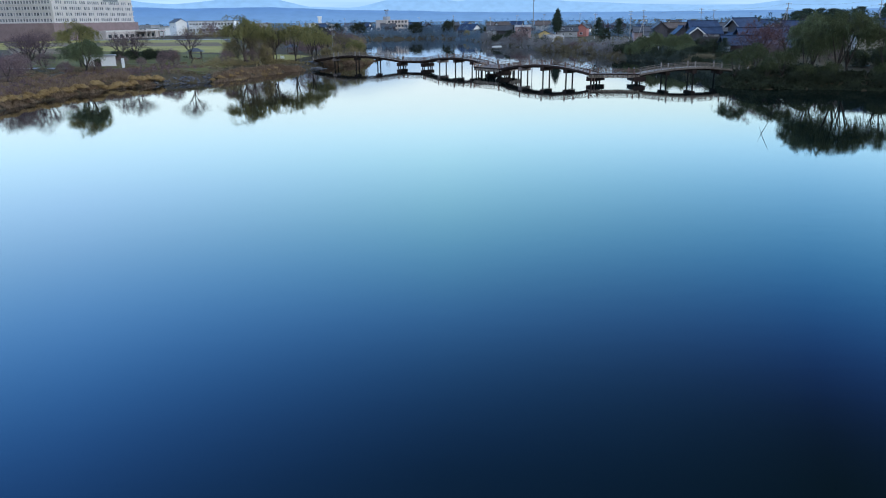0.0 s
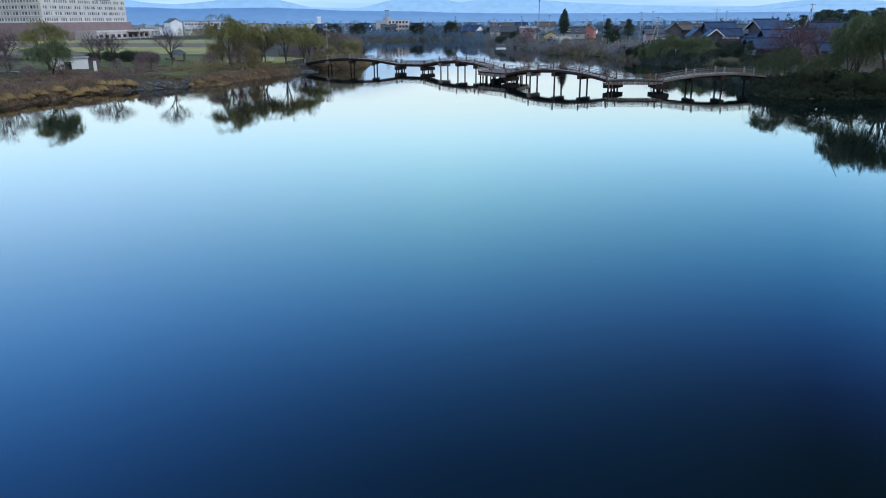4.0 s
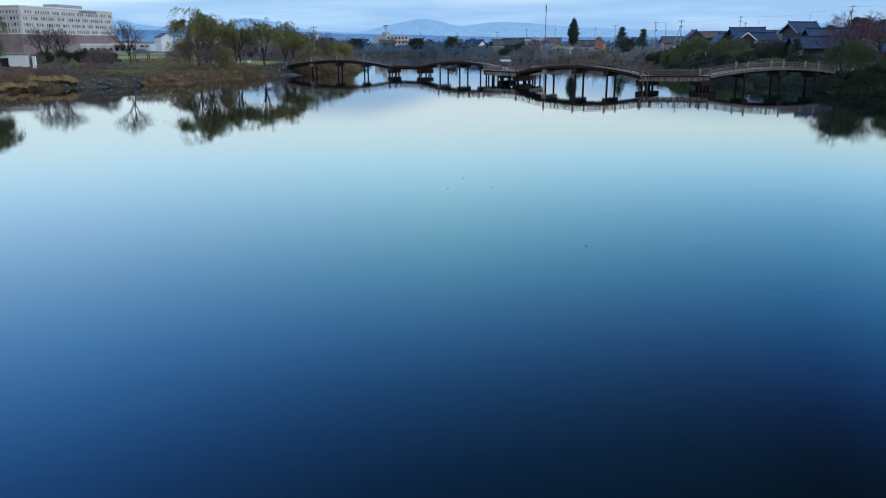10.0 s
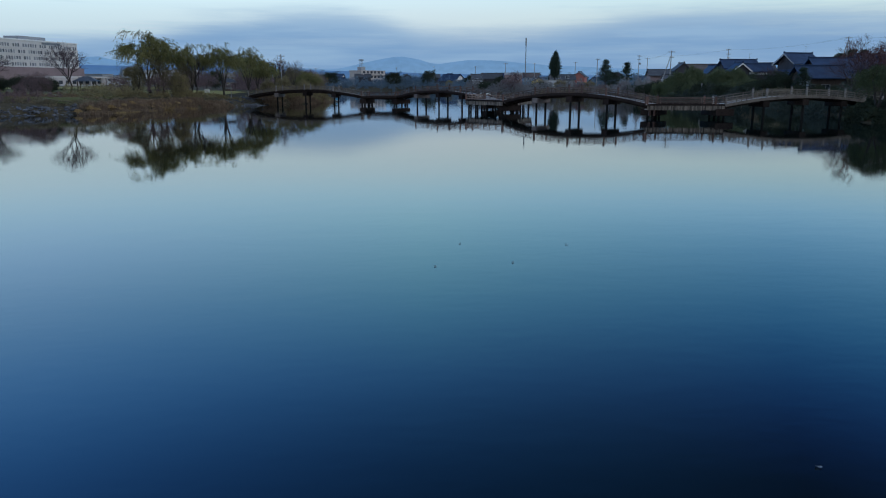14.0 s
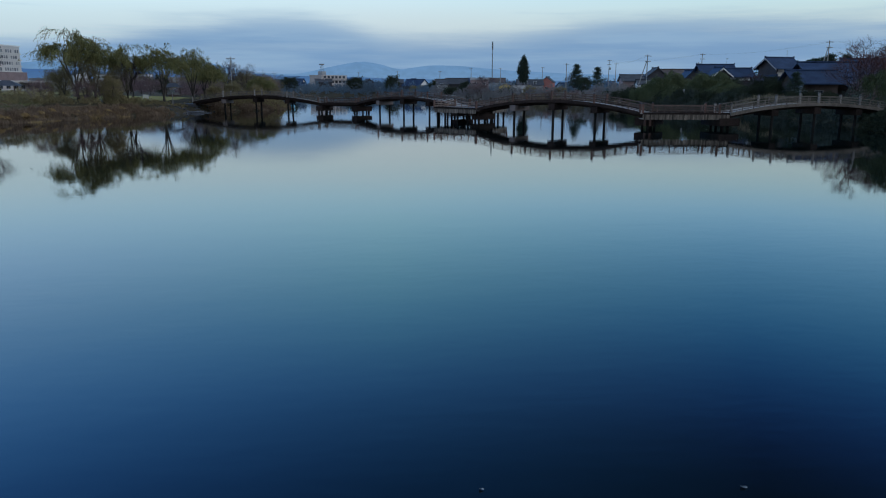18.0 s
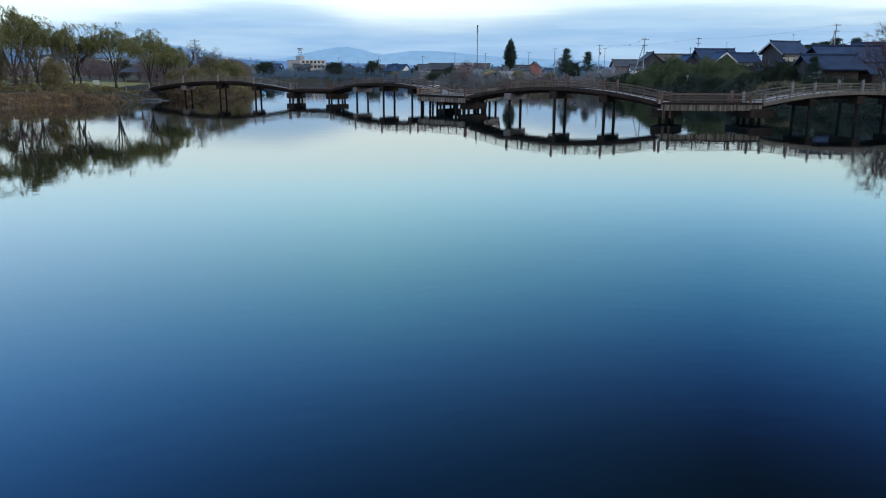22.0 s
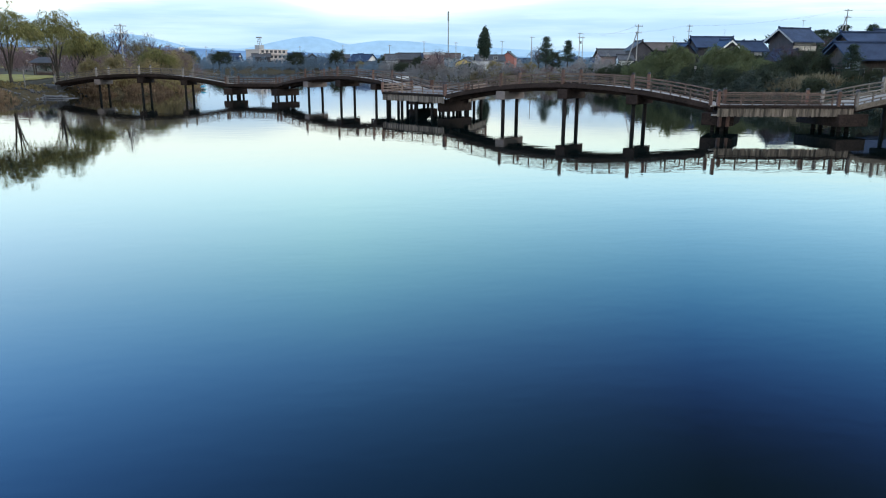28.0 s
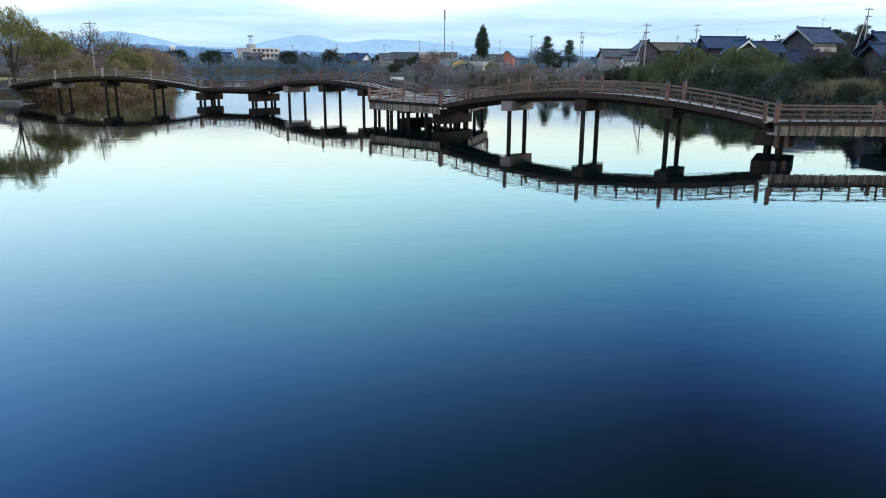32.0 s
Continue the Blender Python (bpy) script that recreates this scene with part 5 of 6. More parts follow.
        for i in range(3):
            bm.faces.new((flat[i], flat[(i + 1) % 3], proud[(i + 1) % 3], proud[i]))
        part("gable_panel", bm, gable, ob, "white plastered gable")
    for face, along, z, ww, wh in windows:
        m = {"f": pose(along, -d / 2 - 0.05, z), "b": pose(along, d / 2 + 0.05, z, 0, 0, 180),
             "l": pose(-w / 2 - 0.05, along, z, 0, 0, -90), "r": pose(w / 2 + 0.05, along, z, 0, 0, 90)}[face]
        window_at(ob, m, ww, wh, STEEL if wall in (WALL_BOARD, WALL_DARK) else TRIM)
    return ob


two = [("f", -2.2, 1.0, 1.7, 1.2), ("f", 2.2, 1.0, 1.7, 1.2)]
row2 = two + [("f", -2.2, 3.9, 1.7, 1.1), ("f", 2.2, 3.9, 1.7, 1.1)]
# the large houses on the east bank
big_house = house(105.8, 266, 16, 7.6, 6.4, 7.6, 2.2, WALL_DARK, ROOF_BLUE, "large dark house with a broad blue-grey tiled gable roof", row2, 1.05, WALL_GREY, WALL_CREAM, (6, 2.0, 3.0), aerial=2.5)
for k in range(4):
    part("plaster_panel", a_box((1.6, 0.06, 1.05), (-2.7 + 1.8 * k, -3.24, 5.15)), WALL_CREAM, big_house, "cream plaster panel between dark posts")
house(99.5, 259, 86, 8, 5.0, 3.4, 1.7, WALL_DARK, ROOF_BLUE, "dark timber annex with a blue-grey tiled gable", [("r", 0, 2.0, 1.6, 1.2)], 0.8)
house(93.0, 265, -3, 7.6, 5.6, 5.6, 1.6, WALL_DARK, ROOF_BLUE, "dark house with a white-edged gable and a cream eaves band", two, 0.9, None, WALL_WHITE)
house(88.0, 263, 87, 4.6, 4.4, 5.7, 1.7, WALL_DARK, ROOF_BLUE, "narrow gabled wing with white gable boards", [("l", 0, 2.4, 1.4, 1.2)], 0.6, TRIM)
house(101.0, 294, -3, 9.6, 6.4, 6.9, 2.0, WALL_DARK, ROOF_BLUE, "two-storey dark house with a long blue-grey roof", row2, 1.0, aerial=3.4)
house(92.5, 293, 85, 7, 5, 4.8, 2.4, WALL_DARK, ROOF_BLUE, "gabled house end with dark walls", (), 0.7)
house(84.4, 214.5, -5, 8.2, 6.2, 3.9, 1.9, WALL_BOARD, ROOF_BLUE, "low timber house near the bridge with a broad blue tile roof", [("f", -2.6, 0.8, 1.8, 1.4), ("f", 0.4, 0.8, 1.8, 1.4), ("l", 1.2, 0.8, 1.8, 1.5)], 1.0)
house(95.0, 224.5, -5, 13.0, 8.6, 4.9, 2.5, WALL_BOARD, ROOF_BLUE, "long two-storey house with a blue tile roof behind the low one", [("f", -3.5, 2.6, 2.0, 1.2), ("f", 0, 2.6, 2.0, 1.2), ("f", 3.5, 2.6, 2.0, 1.2)], 1.0)
house(95.5, 213.5, -5, 9.0, 6.0, 2.7, 1.5, WALL_BOARD, ROOF_BLUE, "single-storey wing with a low blue tile roof", [("f", -2.5, 0.7, 1.8, 1.3), ("f", 1.5, 0.7, 1.8, 1.3)], 0.9)
house(117, 246, -10, 11, 9, 5.6, 3.2, WALL_CREAM, ROOF_BLUE, "two-storey cream house with rows of windows", row2, 0.9)
house(129, 228, -12, 12, 9, 6.2, 3.2, WALL_GREY, ROOF_BLUE, "two-storey grey house with a blue roof among trees", row2, 0.9)
house(118, 205, -14, 12, 9, 5.8, 3.2, WALL_CREAM, ROOF_BLUE, "cream house with a blue-grey roof behind the willows", row2, 0.9)
house(88, 331, -6, 8, 7, 4.6, 1.8, WALL_PINK, ROOF_GREY, "small pinkish house with a low grey roof", two, 0.6)
house(92, 320, 84, 6.5, 5.5, 6.4, 2.2, WALL_DARK, ROOF_GREY, "tall narrow dark house with a grey gable", (), 0.6)
house(101, 321, -4, 13, 6, 6.3, 1.7, WALL_DARK, ROOF_BROWN, "long low house with a brown roof", two, 0.7)
house(86.5, 316, -8, 4.2, 4, 3.4, 1.2, WALL_WHITE, ROOF_GREY, "small white shed with a pale gable", (), 0.3)
house(110, 300, -4, 9, 8, 5.4, 2.6, WALL_DARK, ROOF_GREY, "dark house with a grey tiled roof", row2, 0.8)
# the town across the lake
house(20.5, 540, -40, 13, 10, 4.4, 3.4, WALL_DARK, ROOF_BLUE, "dark house with a white gable and a tiled roof", [("f", -3, 1.5, 2, 1.4)], 0.8, gable=WALL_WHITE)
house(58.5, 421, 70, 7, 7, 2.6, 1.6, WALL_YELLOW, ROOF_GREY, "small house with an ochre-yellow gable", [("l", 0, 1.0, 1.6, 1.2)], 0.4)
house(55.5, 369, 12, 7.5, 5, 1.9, 1.2, WALL_WHITE, CONCRETE, "low white shed with a pale sheet roof", (), 0.3)
house(83, 445, 66, 6, 6, 5.0, 2.2, WALL_RED, ROOF_GREY, "small house with a red gable wall", [("l", 0, 1.2, 1.6, 1.3)], 0.5)
house(72, 436, -5, 12, 8, 3.4, 2.2, WALL_GREY, ROOF_GREY, "grey house with a dark tiled roof", row2, 0.7)
house(48, 442, -8, 9, 8, 6.2, 0.7, WALL_PINK, CONCRETE, "pinkish flat-roofed two-storey block", row2, 0.2)
house(38, 450, -15, 9, 7, 4.8, 2.4, WALL_DARK, ROOF_GREY, "dark house with a grey roof by the shore", two, 0.6)
house(34, 470, -10, 10, 7, 4.6, 2.4, WALL_WHITE, ROOF_GREY, "white house with a grey roof among trees", row2, 0.6)
rng = random.Random(9)
for k in range(34):
    hx = -95 + k * 9.5 + rng.uniform(-4, 4)
    hy = (585 if hx < 25 else 585 - (hx - 25) * 0.95) + rng.uniform(0, 70)
    wall, tone = rng.choice(((WALL_GREY, "grey"), (WALL_DARK, "dark"), (WALL_CREAM, "cream"), (WALL_WHITE, "white"), (WALL_GREY, "grey")))
    roof = rng.choice((ROOF_GREY, ROOF_BLUE, ROOF_BLUE, ROOF_BROWN))
    storeys = rng.choice((1, 2, 2))
    house(hx, hy, rng.uniform(-30, 30) + rng.choice((0, 90)), rng.uniform(8, 11), rng.uniform(6.5, 8), 2.7 * storeys + 0.3, rng.uniform(1.8, 2.6), wall, roof,
          "far " + ("two-storey " if storeys == 2 else "low ") + tone + " house with a tiled gable roof", row2 if storeys == 2 else two, 0.6, group="houses of the far town")


def block(name, x, y, turn, w, d, high, wall, label, category):
    ob = thing(name, pose(x, y, gz(x, y) - 0.2, 0, 0, turn), label, category)
    part("wall", a_box((w, d, high)), wall, ob)
    return ob


def apartment():
    """The small block with balconies and a mast across the lake."""
    ob = block("apartment_block", -38, 602, 48, 24, 12, 10.0, BEIGE, "three-storey cream block with balconies and a roof mast", "apartment block")
    part("parapet", a_box((24.6, 12.6, 0.5), (0, 0, 10.003)), BEIGE, ob)
    for lev in range(3):
        part("balcony", a_box((22, 1.2, 1.0), (0, -6.62, 0.9 + 3.2 * lev)), BEIGE, ob)
        for k in range(6):
            window_at(ob, pose(-9 + 3.6 * k, -6.05, 2.0 + 3.2 * lev), 2.2, 1.6, WALL_DARK)
    part("stair_tower", a_box((4, 4, 2.6), (-5, 1, 10.5)), WALL_GREY, ob)
    bm = bmesh.new()
    for a, b in (((-1, -1), (-0.4, -0.4)), ((1, -1), (0.4, -0.4)), ((1, 1), (0.4, 0.4)), ((-1, 1), (-0.4, 0.4))):
        tube(bm, [(-5 + a[0], 1 + a[1], 13.1), (-5 + b[0], 1 + b[1], 17.5)], [0.12, 0.1], 5)
    for z in (14.2, 15.4, 16.6):
        box(bm, (1.8, 1.8, 0.12), (-5, 1, z))
    part("mast", bm, STEEL, ob)
    part("mast_head", a_box((2.6, 2.6, 0.8), (-5, 1, 17.4), 0, 0.1), STEEL, ob)


apartment()


def hotel():
    """The long white block beyond the park: podium, four bands of windows, parapet with a sign."""
    turn = math.degrees(math.atan2(84, 15.5))
    ob = thing("hotel", pose(-241, 478, 2.4, 0, 0, turn), "long white multi-storey building over a red-brown podium", "large building")
    long, deep = 86.0, 46.0
    part("podium", a_box((long + 6, deep + 4, 12.0), (long / 2 - 1, deep / 2, -0.5)), PODIUM, ob, "red-brown clad podium")
    part("wall", a_box((long, deep, 15.4), (long / 2, deep / 2, 11.503)), IVORY, ob, "white plastered upper storeys")
    part("parapet", a_box((long + 0.8, deep + 0.8, 0.7), (long / 2, deep / 2, 26.906)), TRIM, ob)
    part("plant_room", a_box((24, 10, 2.4), (long * 0.62, 12, 27.61)), WALL_GREY, ob)
    part("sign", a_box((17, 0.3, 1.3), (long * 0.70, -0.36, 25.2)), STEEL, ob, "grey sign board with unreadable lettering")
    for lev in range(4):
        z = 12.3 + 3.6 * lev
        part("ledge", a_box((long + 0.6, 0.6, 0.5), (long / 2, -0.31, z - 0.8)), IVORY, ob)
        part("ledge", a_box((0.6, deep, 0.5), (-0.31, deep / 2, z - 0.8)), IVORY, ob)
        for k in range(40):
            if (k * 7 + lev * 3) % 11 in (4, 9):
                continue
            window_at(ob, pose(2.2 + k * 2.1, -0.05, z), 1.5 if k % 3 else 1.0, 1.9, WALL_GREY, PANE if (k * 5 + lev) % 3 == 0 else GREY_PANE)
        for k in range(21):
            window_at(ob, pose(-0.05, 2.2 + k * 2.1, z, 0, 0, -90), 1.5 if k % 3 else 1.0, 1.9, WALL_GREY, PANE if (k * 5 + lev) % 3 == 0 else GREY_PANE)
    part("low_wing", a_box((64, 16, 6.6), (56, -10, -0.5)), BEIGE, ob, "beige low wing with a flat roof")
    part("wing_band", a_box((64.4, 0.3, 0.9), (56, -18.16, 5.4)), IVORY, ob, "pale band along the roof edge")
    part("canopy", a_box((26, 9, 0.8), (70, -22, 5.2)), BEIGE, ob)
    for k in range(5):
        part("column", a_box((0.7, 0.7, 5.7), (59 + k * 5.5, -25.5, -0.5)), BEIGE, ob)
    for k in range(9):
        window_at(ob, pose(28 + k * 6.4, -18.06, 1.6), 3.6, 2.2, WALL_GREY)


hotel()


def long_building():
    house(-210, 612, -52, 15, 9, 10.4, 2.4, WALL_WHITE, ROOF_GREY, "white gabled hall with a long lower wing", [("f", -2.4, 6.0, 2.0, 1.4), ("f", 2.4, 6.0, 2.0, 1.4), ("l", -2, 6, 1.8, 1.4), ("l", 2, 6, 1.8, 1.4), ("l", 0, 2.5, 1.8, 1.4)], 0.4)
    w = block("long_building", -188, 634, -8, 40, 10, 11.0, WALL_WHITE, "long white two-storey building with a band of windows", "building")
    part("flat_roof", a_box((41, 11, 0.5), (0, 0, 11.003)), CONCRETE, w)
    for lev in (3.6, 8.2):
        for k in range(14):
            window_at(w, pose(-18 + 2.75 * k, -5.05, lev), 1.7, 1.3, WALL_GREY)


long_building()
for k, (hx, hy, s, lab) in enumerate(((-246, 640, 8, "grey"), (-232, 628, 6, "white"), (-236, 655, 7, "white"), (-150, 640, 9, "grey"), (-110, 690, 8, "white"))):
    b = block("low_building", hx, hy, 10 * k - 15, 16, 12, s, WALL_WHITE if lab == "white" else WALL_GREY, lab + " flat-roofed building beyond the park", "building")
    part("flat_roof", a_box((16.6, 12.6, 0.4), (0, 0, s + 0.003)), CONCRETE, b)
    for q in range(4):
        window_at(b, pose(-5.4 + 3.6 * q, -6.05, s * 0.55), 2.0, 1.5, WALL_GREY)


def white_tower():
    """A white structure with a slim top far across the water."""
    x, y = -118, 760
    ob = block("tower_building", x, y, 20, 14, 10, 6.0, WALL_WHITE, "far white building with a slim tower", "building")
    part("tower", a_box((3, 3, 7), (-2, 0, 6.003), 0, 0.3), WALL_WHITE, ob)
    part("tower_top", a_box((4.2, 4.2, 1.6), (-2, 0, 13.0), 0, 0.4), TRIM, ob)


white_tower()

# ---- park on the west bank ----


def park_wall():
    """White-walled public toilet beside the willow, with a dark panel for its opening."""
    ob = thing("toilet_block", pose(-88.4, 195.5, gz(-88.4, 195.5) - 0.1, 0, 0, 24), "small white flat-roofed building with a dark doorway", "small building")
    part("wall", a_box((7.4, 4.0, 2.7)), WALL_WHITE, ob)
    part("flat_roof", a_box((8.0, 4.6, 0.25), (0, 0, 2.703)), CONCRETE, ob)
    # no opening: a near-black panel on the wall stands for the shade within
    part("doorway", a_box((1.5, 0.08, 1.9), (-0.6, -2.05, 0.1)), PILE, ob, "near-black panel painted as the shade inside a doorway")


park_wall()


def slab_post(x, y, w, h, label, name="marker_post", material=TRIM):
    ob = thing(name, pose(x, y, gz(x, y) - 0.1, 0, 0, 10), label, "post")
    part("shaft", a_box((w, w * 0.7, h), (0, 0, 0), 0, 0.03), material, ob)
    part("foot", a_box((w * 1.4, w * 1.1, 0.15), (0, 0, 0), 0, 0.02), CONCRETE, ob)


slab_post(-80.4, 190.4, 0.62, 2.6, "upright white panel standing by the reeds", "notice_panel")
slab_post(-42.4, 228.2, 0.15, 2.8, "slim pale wooden post on the bank", material=GREY_WOOD)


def notice_box():
    x, y = -48.5, 230.8
    ob = thing("sign_board", pose(x, y, gz(x, y), 0, 0, 14), "small white sign board on two legs", "sign")
    part("board", a_box((1.1, 0.12, 0.8), (0, 0, 0.45), 0, 0.02), TRIM, ob)
    for s in (-1, 1):
        part("leg", a_box((0.1, 0.1, 0.75), (s * 0.4, 0.12, -0.2)), WOOD, ob)


notice_box()


def gazebo(x, y):
    ob = thing("park_shelter", pose(x, y, gz(x, y) - 0.05, 0, 0, 12), "small open park shelter with a dark hipped roof", "shelter")
    for sx in (-1.6, 1.6):
        for sy in (-1.3, 1.3):
            part("post", a_box((0.18, 0.18, 2.3), (sx, sy, 0)), WOOD, ob)
    bm = bmesh.new()
    base = [bm.verts.new(p) for p in ((-2.5, -2.1, 2.25), (2.5, -2.1, 2.25), (2.5, 2.1, 2.25), (-2.5, 2.1, 2.25))]
    top = [bm.verts.new(p) for p in ((-0.7, 0, 3.3), (0.7, 0, 3.3))]
    bm.faces.new(base[::-1])
    bm.faces.new((base[0], base[1], top[1], top[0]))
    bm.faces.new((base[2], base[3], top[0], top[1]))
    bm.faces.new((base[1], base[2], top[1]))
    bm.faces.new((base[3], base[0], top[0]))
    part("roof", bm, ROOF_GREY, ob)
    for s in (-1, 1):
        part("bench", a_box((2.6, 0.4, 0.42), (0, s * 0.95, 0.05), 0, 0.03), WOOD, ob)


gazebo(-73.4, 226)
gazebo(-51.4, 262)

FIELD = mat("pale_field_grass", (0.215, 0.19, 0.06), (0.32, 0.275, 0.095), 0.95, 0.05, 0.8, 0.3, spec=0.05)
PARK = mat("park_lawn", (0.075, 0.078, 0.028), (0.13, 0.118, 0.045), 0.95, 0.08, 1.2, 0.3, spec=0.05)
PAVING = mat("pale_path", (0.24, 0.26, 0.29), (0.34, 0.36, 0.39), 0.9, 0.3, 3, 0.2)


def sheet(name, corners, n, m, lift, material, label, category):
    """A patch of ground cover laid on the land; corners in turn."""
    a, b, c, d = [np.array(p, float) for p in corners]
    u, v = np.meshgrid(np.linspace(0, 1, n + 1), np.linspace(0, 1, m + 1))
    p = (a * (1 - u[..., None]) + b * u[..., None]) * (1 - v[..., None]) + (d * (1 - u[..., None]) + c * u[..., None]) * v[..., None]
    z = land_height(p[..., 0], p[..., 1]) + lift
    verts = np.concatenate([p, z[..., None]], -1).reshape(-1, 3).tolist()
    w = n + 1
    faces = [(j * w + i, j * w + i + 1, (j + 1) * w + i + 1, (j + 1) * w + i) for j in range(m) for i in range(n)]
    tagged(new(name, soup(name, verts, faces, material)), label, category, kind="structure")


sheet("field", [(-230, 345), (-70, 262), (-132, 462), (-262, 480)], 60, 60, 0.14, FIELD, "pale dry playing field beyond the park", "field")
DRY_EARTH = mat("bare_brown_earth", (0.12, 0.09, 0.06), (0.19, 0.148, 0.098), 0.95, 0.06, 0.9, 0.3, spec=0.05)
sheet("field_strip", [(-209, 366), (-96, 336), (-116, 396), (-250, 434)], 40, 20, 0.2, DRY_EARTH, "worn brown strip across the playing field", "field")
sheet("field_strip", [(-156, 275), (-118, 266), (-150, 322), (-194, 338)], 30, 30, 0.2, DRY_EARTH, "bare brown ground beside the field", "field")
sheet("lawn", [(-135, 205), (-66, 214), (-60, 246), (-150, 300)], 60, 60, 0.12, PARK, "green park lawn", "lawn")
sheet("lawn", [(-64, 222), (-47, 228), (-42, 250), (-66, 256)], 30, 30, 0.12, FIELD, "bright patch of lawn under the willows", "lawn")
sheet("lawn", [(-135, 187), (-57, 183), (-57, 214), (-135, 214)], 60, 30, 0.17, PARK, "green park lawn behind the reeds", "lawn")
sheet("path", [(-150, 176), (-92, 186), (-92, 189), (-150, 180)], 60, 4, 0.2, PAVING, "pale paved path", "path")
sheet("road", [(-262, 484), (-110, 456), (-110, 465), (-264, 493)], 60, 4, 0.2, PAVING, "pale road before the large building", "road")

# ---- stones, landing, small things ----


def boulder_mesh(seed):
    r = random.Random(seed)
    bm = bmesh.new()
    bmesh.ops.create_icosphere(bm, subdivisions=1, radius=0.5)
    for v in bm.verts:
        v.co = Vector((v.co.x * r.uniform(0.8, 1.25), v.co.y * r.uniform(0.8, 1.25), v.co.z * r.uniform(0.45, 0.75)))
    return mesh_of(bm, "stone", STONE)


def stony_shore():
    ob = thing("stone_bank", Matrix(), "bank of loose grey stones at the water's edge", "stone bank")
    kinds = [boulder_mesh(s) for s in range(6)]
    r = random.Random(4)
    for line, count in (([(-66.5, 171.5), (-61, 176.4), (-54.6, 180)], 280), ([(-39.6, 219), (-38.4, 229)], 60), ([(-38, 230), (-33, 235)], 50)):
        for _ in range(count):
            k = r.randrange(len(line) - 1)
            t = r.random()
            a, b = Vector((*line[k], 0)), Vector((*line[k + 1], 0))
            nrm = Vector((-(b - a).y, (b - a).x, 0)).normalized()
            p = a.lerp(b, t) + nrm * r.uniform(-0.8, 3.4)
            s = r.uniform(0.18, 0.55) if r.random() < 0.85 else r.uniform(0.5, 0.9)
            st = part("stone", r.choice(kinds), None, ob)
            st.matrix_basis = Matrix.Translation((p.x, p.y, max(gz(p.x, p.y), -0.1) + 0.05)) @ Matrix.Rotation(r.uniform(0, 6.28), 4, "Z") @ Matrix.Diagonal((s, s, s, 1))


stony_shore()


def landing():
    ob = thing("landing", pose(-37.6, 224.8, -0.1, 0, 0, -8), "low stepped stone landing beside the bridge", "landing")
    part("lower_step", a_box((6.8, 2.6, 1.15), (0, 0, -1.0), 0, 0.06), STONE, ob)
    part("upper_step", a_box((5.0, 1.8, 0.3), (-0.8, 0.6, 0.153), 0, 0.1), STONE, ob)


landing()


def abutment(x, y, turn, label):
    ob = thing("abutment", pose(x, y, -0.6, 0, 0, turn), label, "abutment")
    part("body", a_box((3.0, 4.2, 2.35), (0, 0, 0), 0, 0.08), STONE, ob)
    part("wing_wall", a_box((0.4, 6.0, 2.0), (-1.4, 0, 0)), STONE, ob)


abutment(-39.9, 233.4, -15.4, "stone abutment of the bridge on the west bank")
abutment(69.0, 166.7, 189, "concrete abutment of the bridge on the east bank")


def buoy():
    ob = thing("pleasure_boat", pose(-22.4, 262, 0, 0, 0, 20), "small round blue boat with a white stripe at the shore", "boat")
    bm = bmesh.new()
    bmesh.ops.create_uvsphere(bm, u_segments=20, v_segments=12, radius=1.0)
    for v in bm.verts:
        v.co = Vector((v.co.x * 0.95, v.co.y * 1.3, v.co.z * 0.85 + 0.45))
    part("hull", bm, mat("blue_paint", (0.02, 0.22, 0.34), (0.05, 0.32, 0.44), 0.35, 1, 6, 0.05), ob)
    bm = bmesh.new()
    bmesh.ops.create_cone(bm, cap_ends=False, segments=24, radius1=0.99, radius2=0.99, depth=0.24)
    for v in bm.verts:
        v.co = Vector((v.co.x * 0.975, v.co.y * 1.33, v.co.z + 0.45))
    part("stripe", bm, TRIM, ob, "white stripe")
    ob.scale = (0.64, 0.64, 0.64)


buoy()


def moored_boat():
    ob = thing("moored_boat", pose(28.5, 384, 0, 0, 0, 8), "low white boat with an open frame moored at the far shore", "boat")
    bm = bmesh.new()
    box(bm, (4.6, 1.7, 0.7), (0, 0, -0.25), 0, 0.12)
    part("hull", bm, TRIM, ob)
    for sx in (-1.8, 0, 1.8):
        for sy in (-0.8, 0.8):
            part("upright", a_box((0.1, 0.1, 1.3), (sx, sy, 0.44)), STEEL, ob)
    part("canopy", a_box((4.2, 1.8, 0.1), (0, 0, 1.74)), WALL_GREY, ob)
    part("side_rail", a_box((4.0, 0.08, 0.08), (0, -0.8, 1.1)), STEEL, ob)


moored_boat()


def sticks():
    ob = thing("bamboo_stakes", pose(39.1, 89.3, 0), "two thin leaning bamboo stakes standing in the lake", "stakes")
    bm = bmesh.new()
    tube(bm, [(-0.7, -0.2, -1.2), (0, 0, 0), (0.65, 0.2, 1.1), (1.25, 0.4, 2.05)], [0.035, 0.035, 0.03, 0.015], 6)
    part("stake", bm, PILE, ob)
    bm = bmesh.new()
    tube(bm, [(0.15, 0, -1.0), (0.02, 0.02, 0), (-0.28, 0.1, 0.9)], [0.03, 0.03, 0.012], 6)
    part("stake", bm, PILE, ob)


sticks()


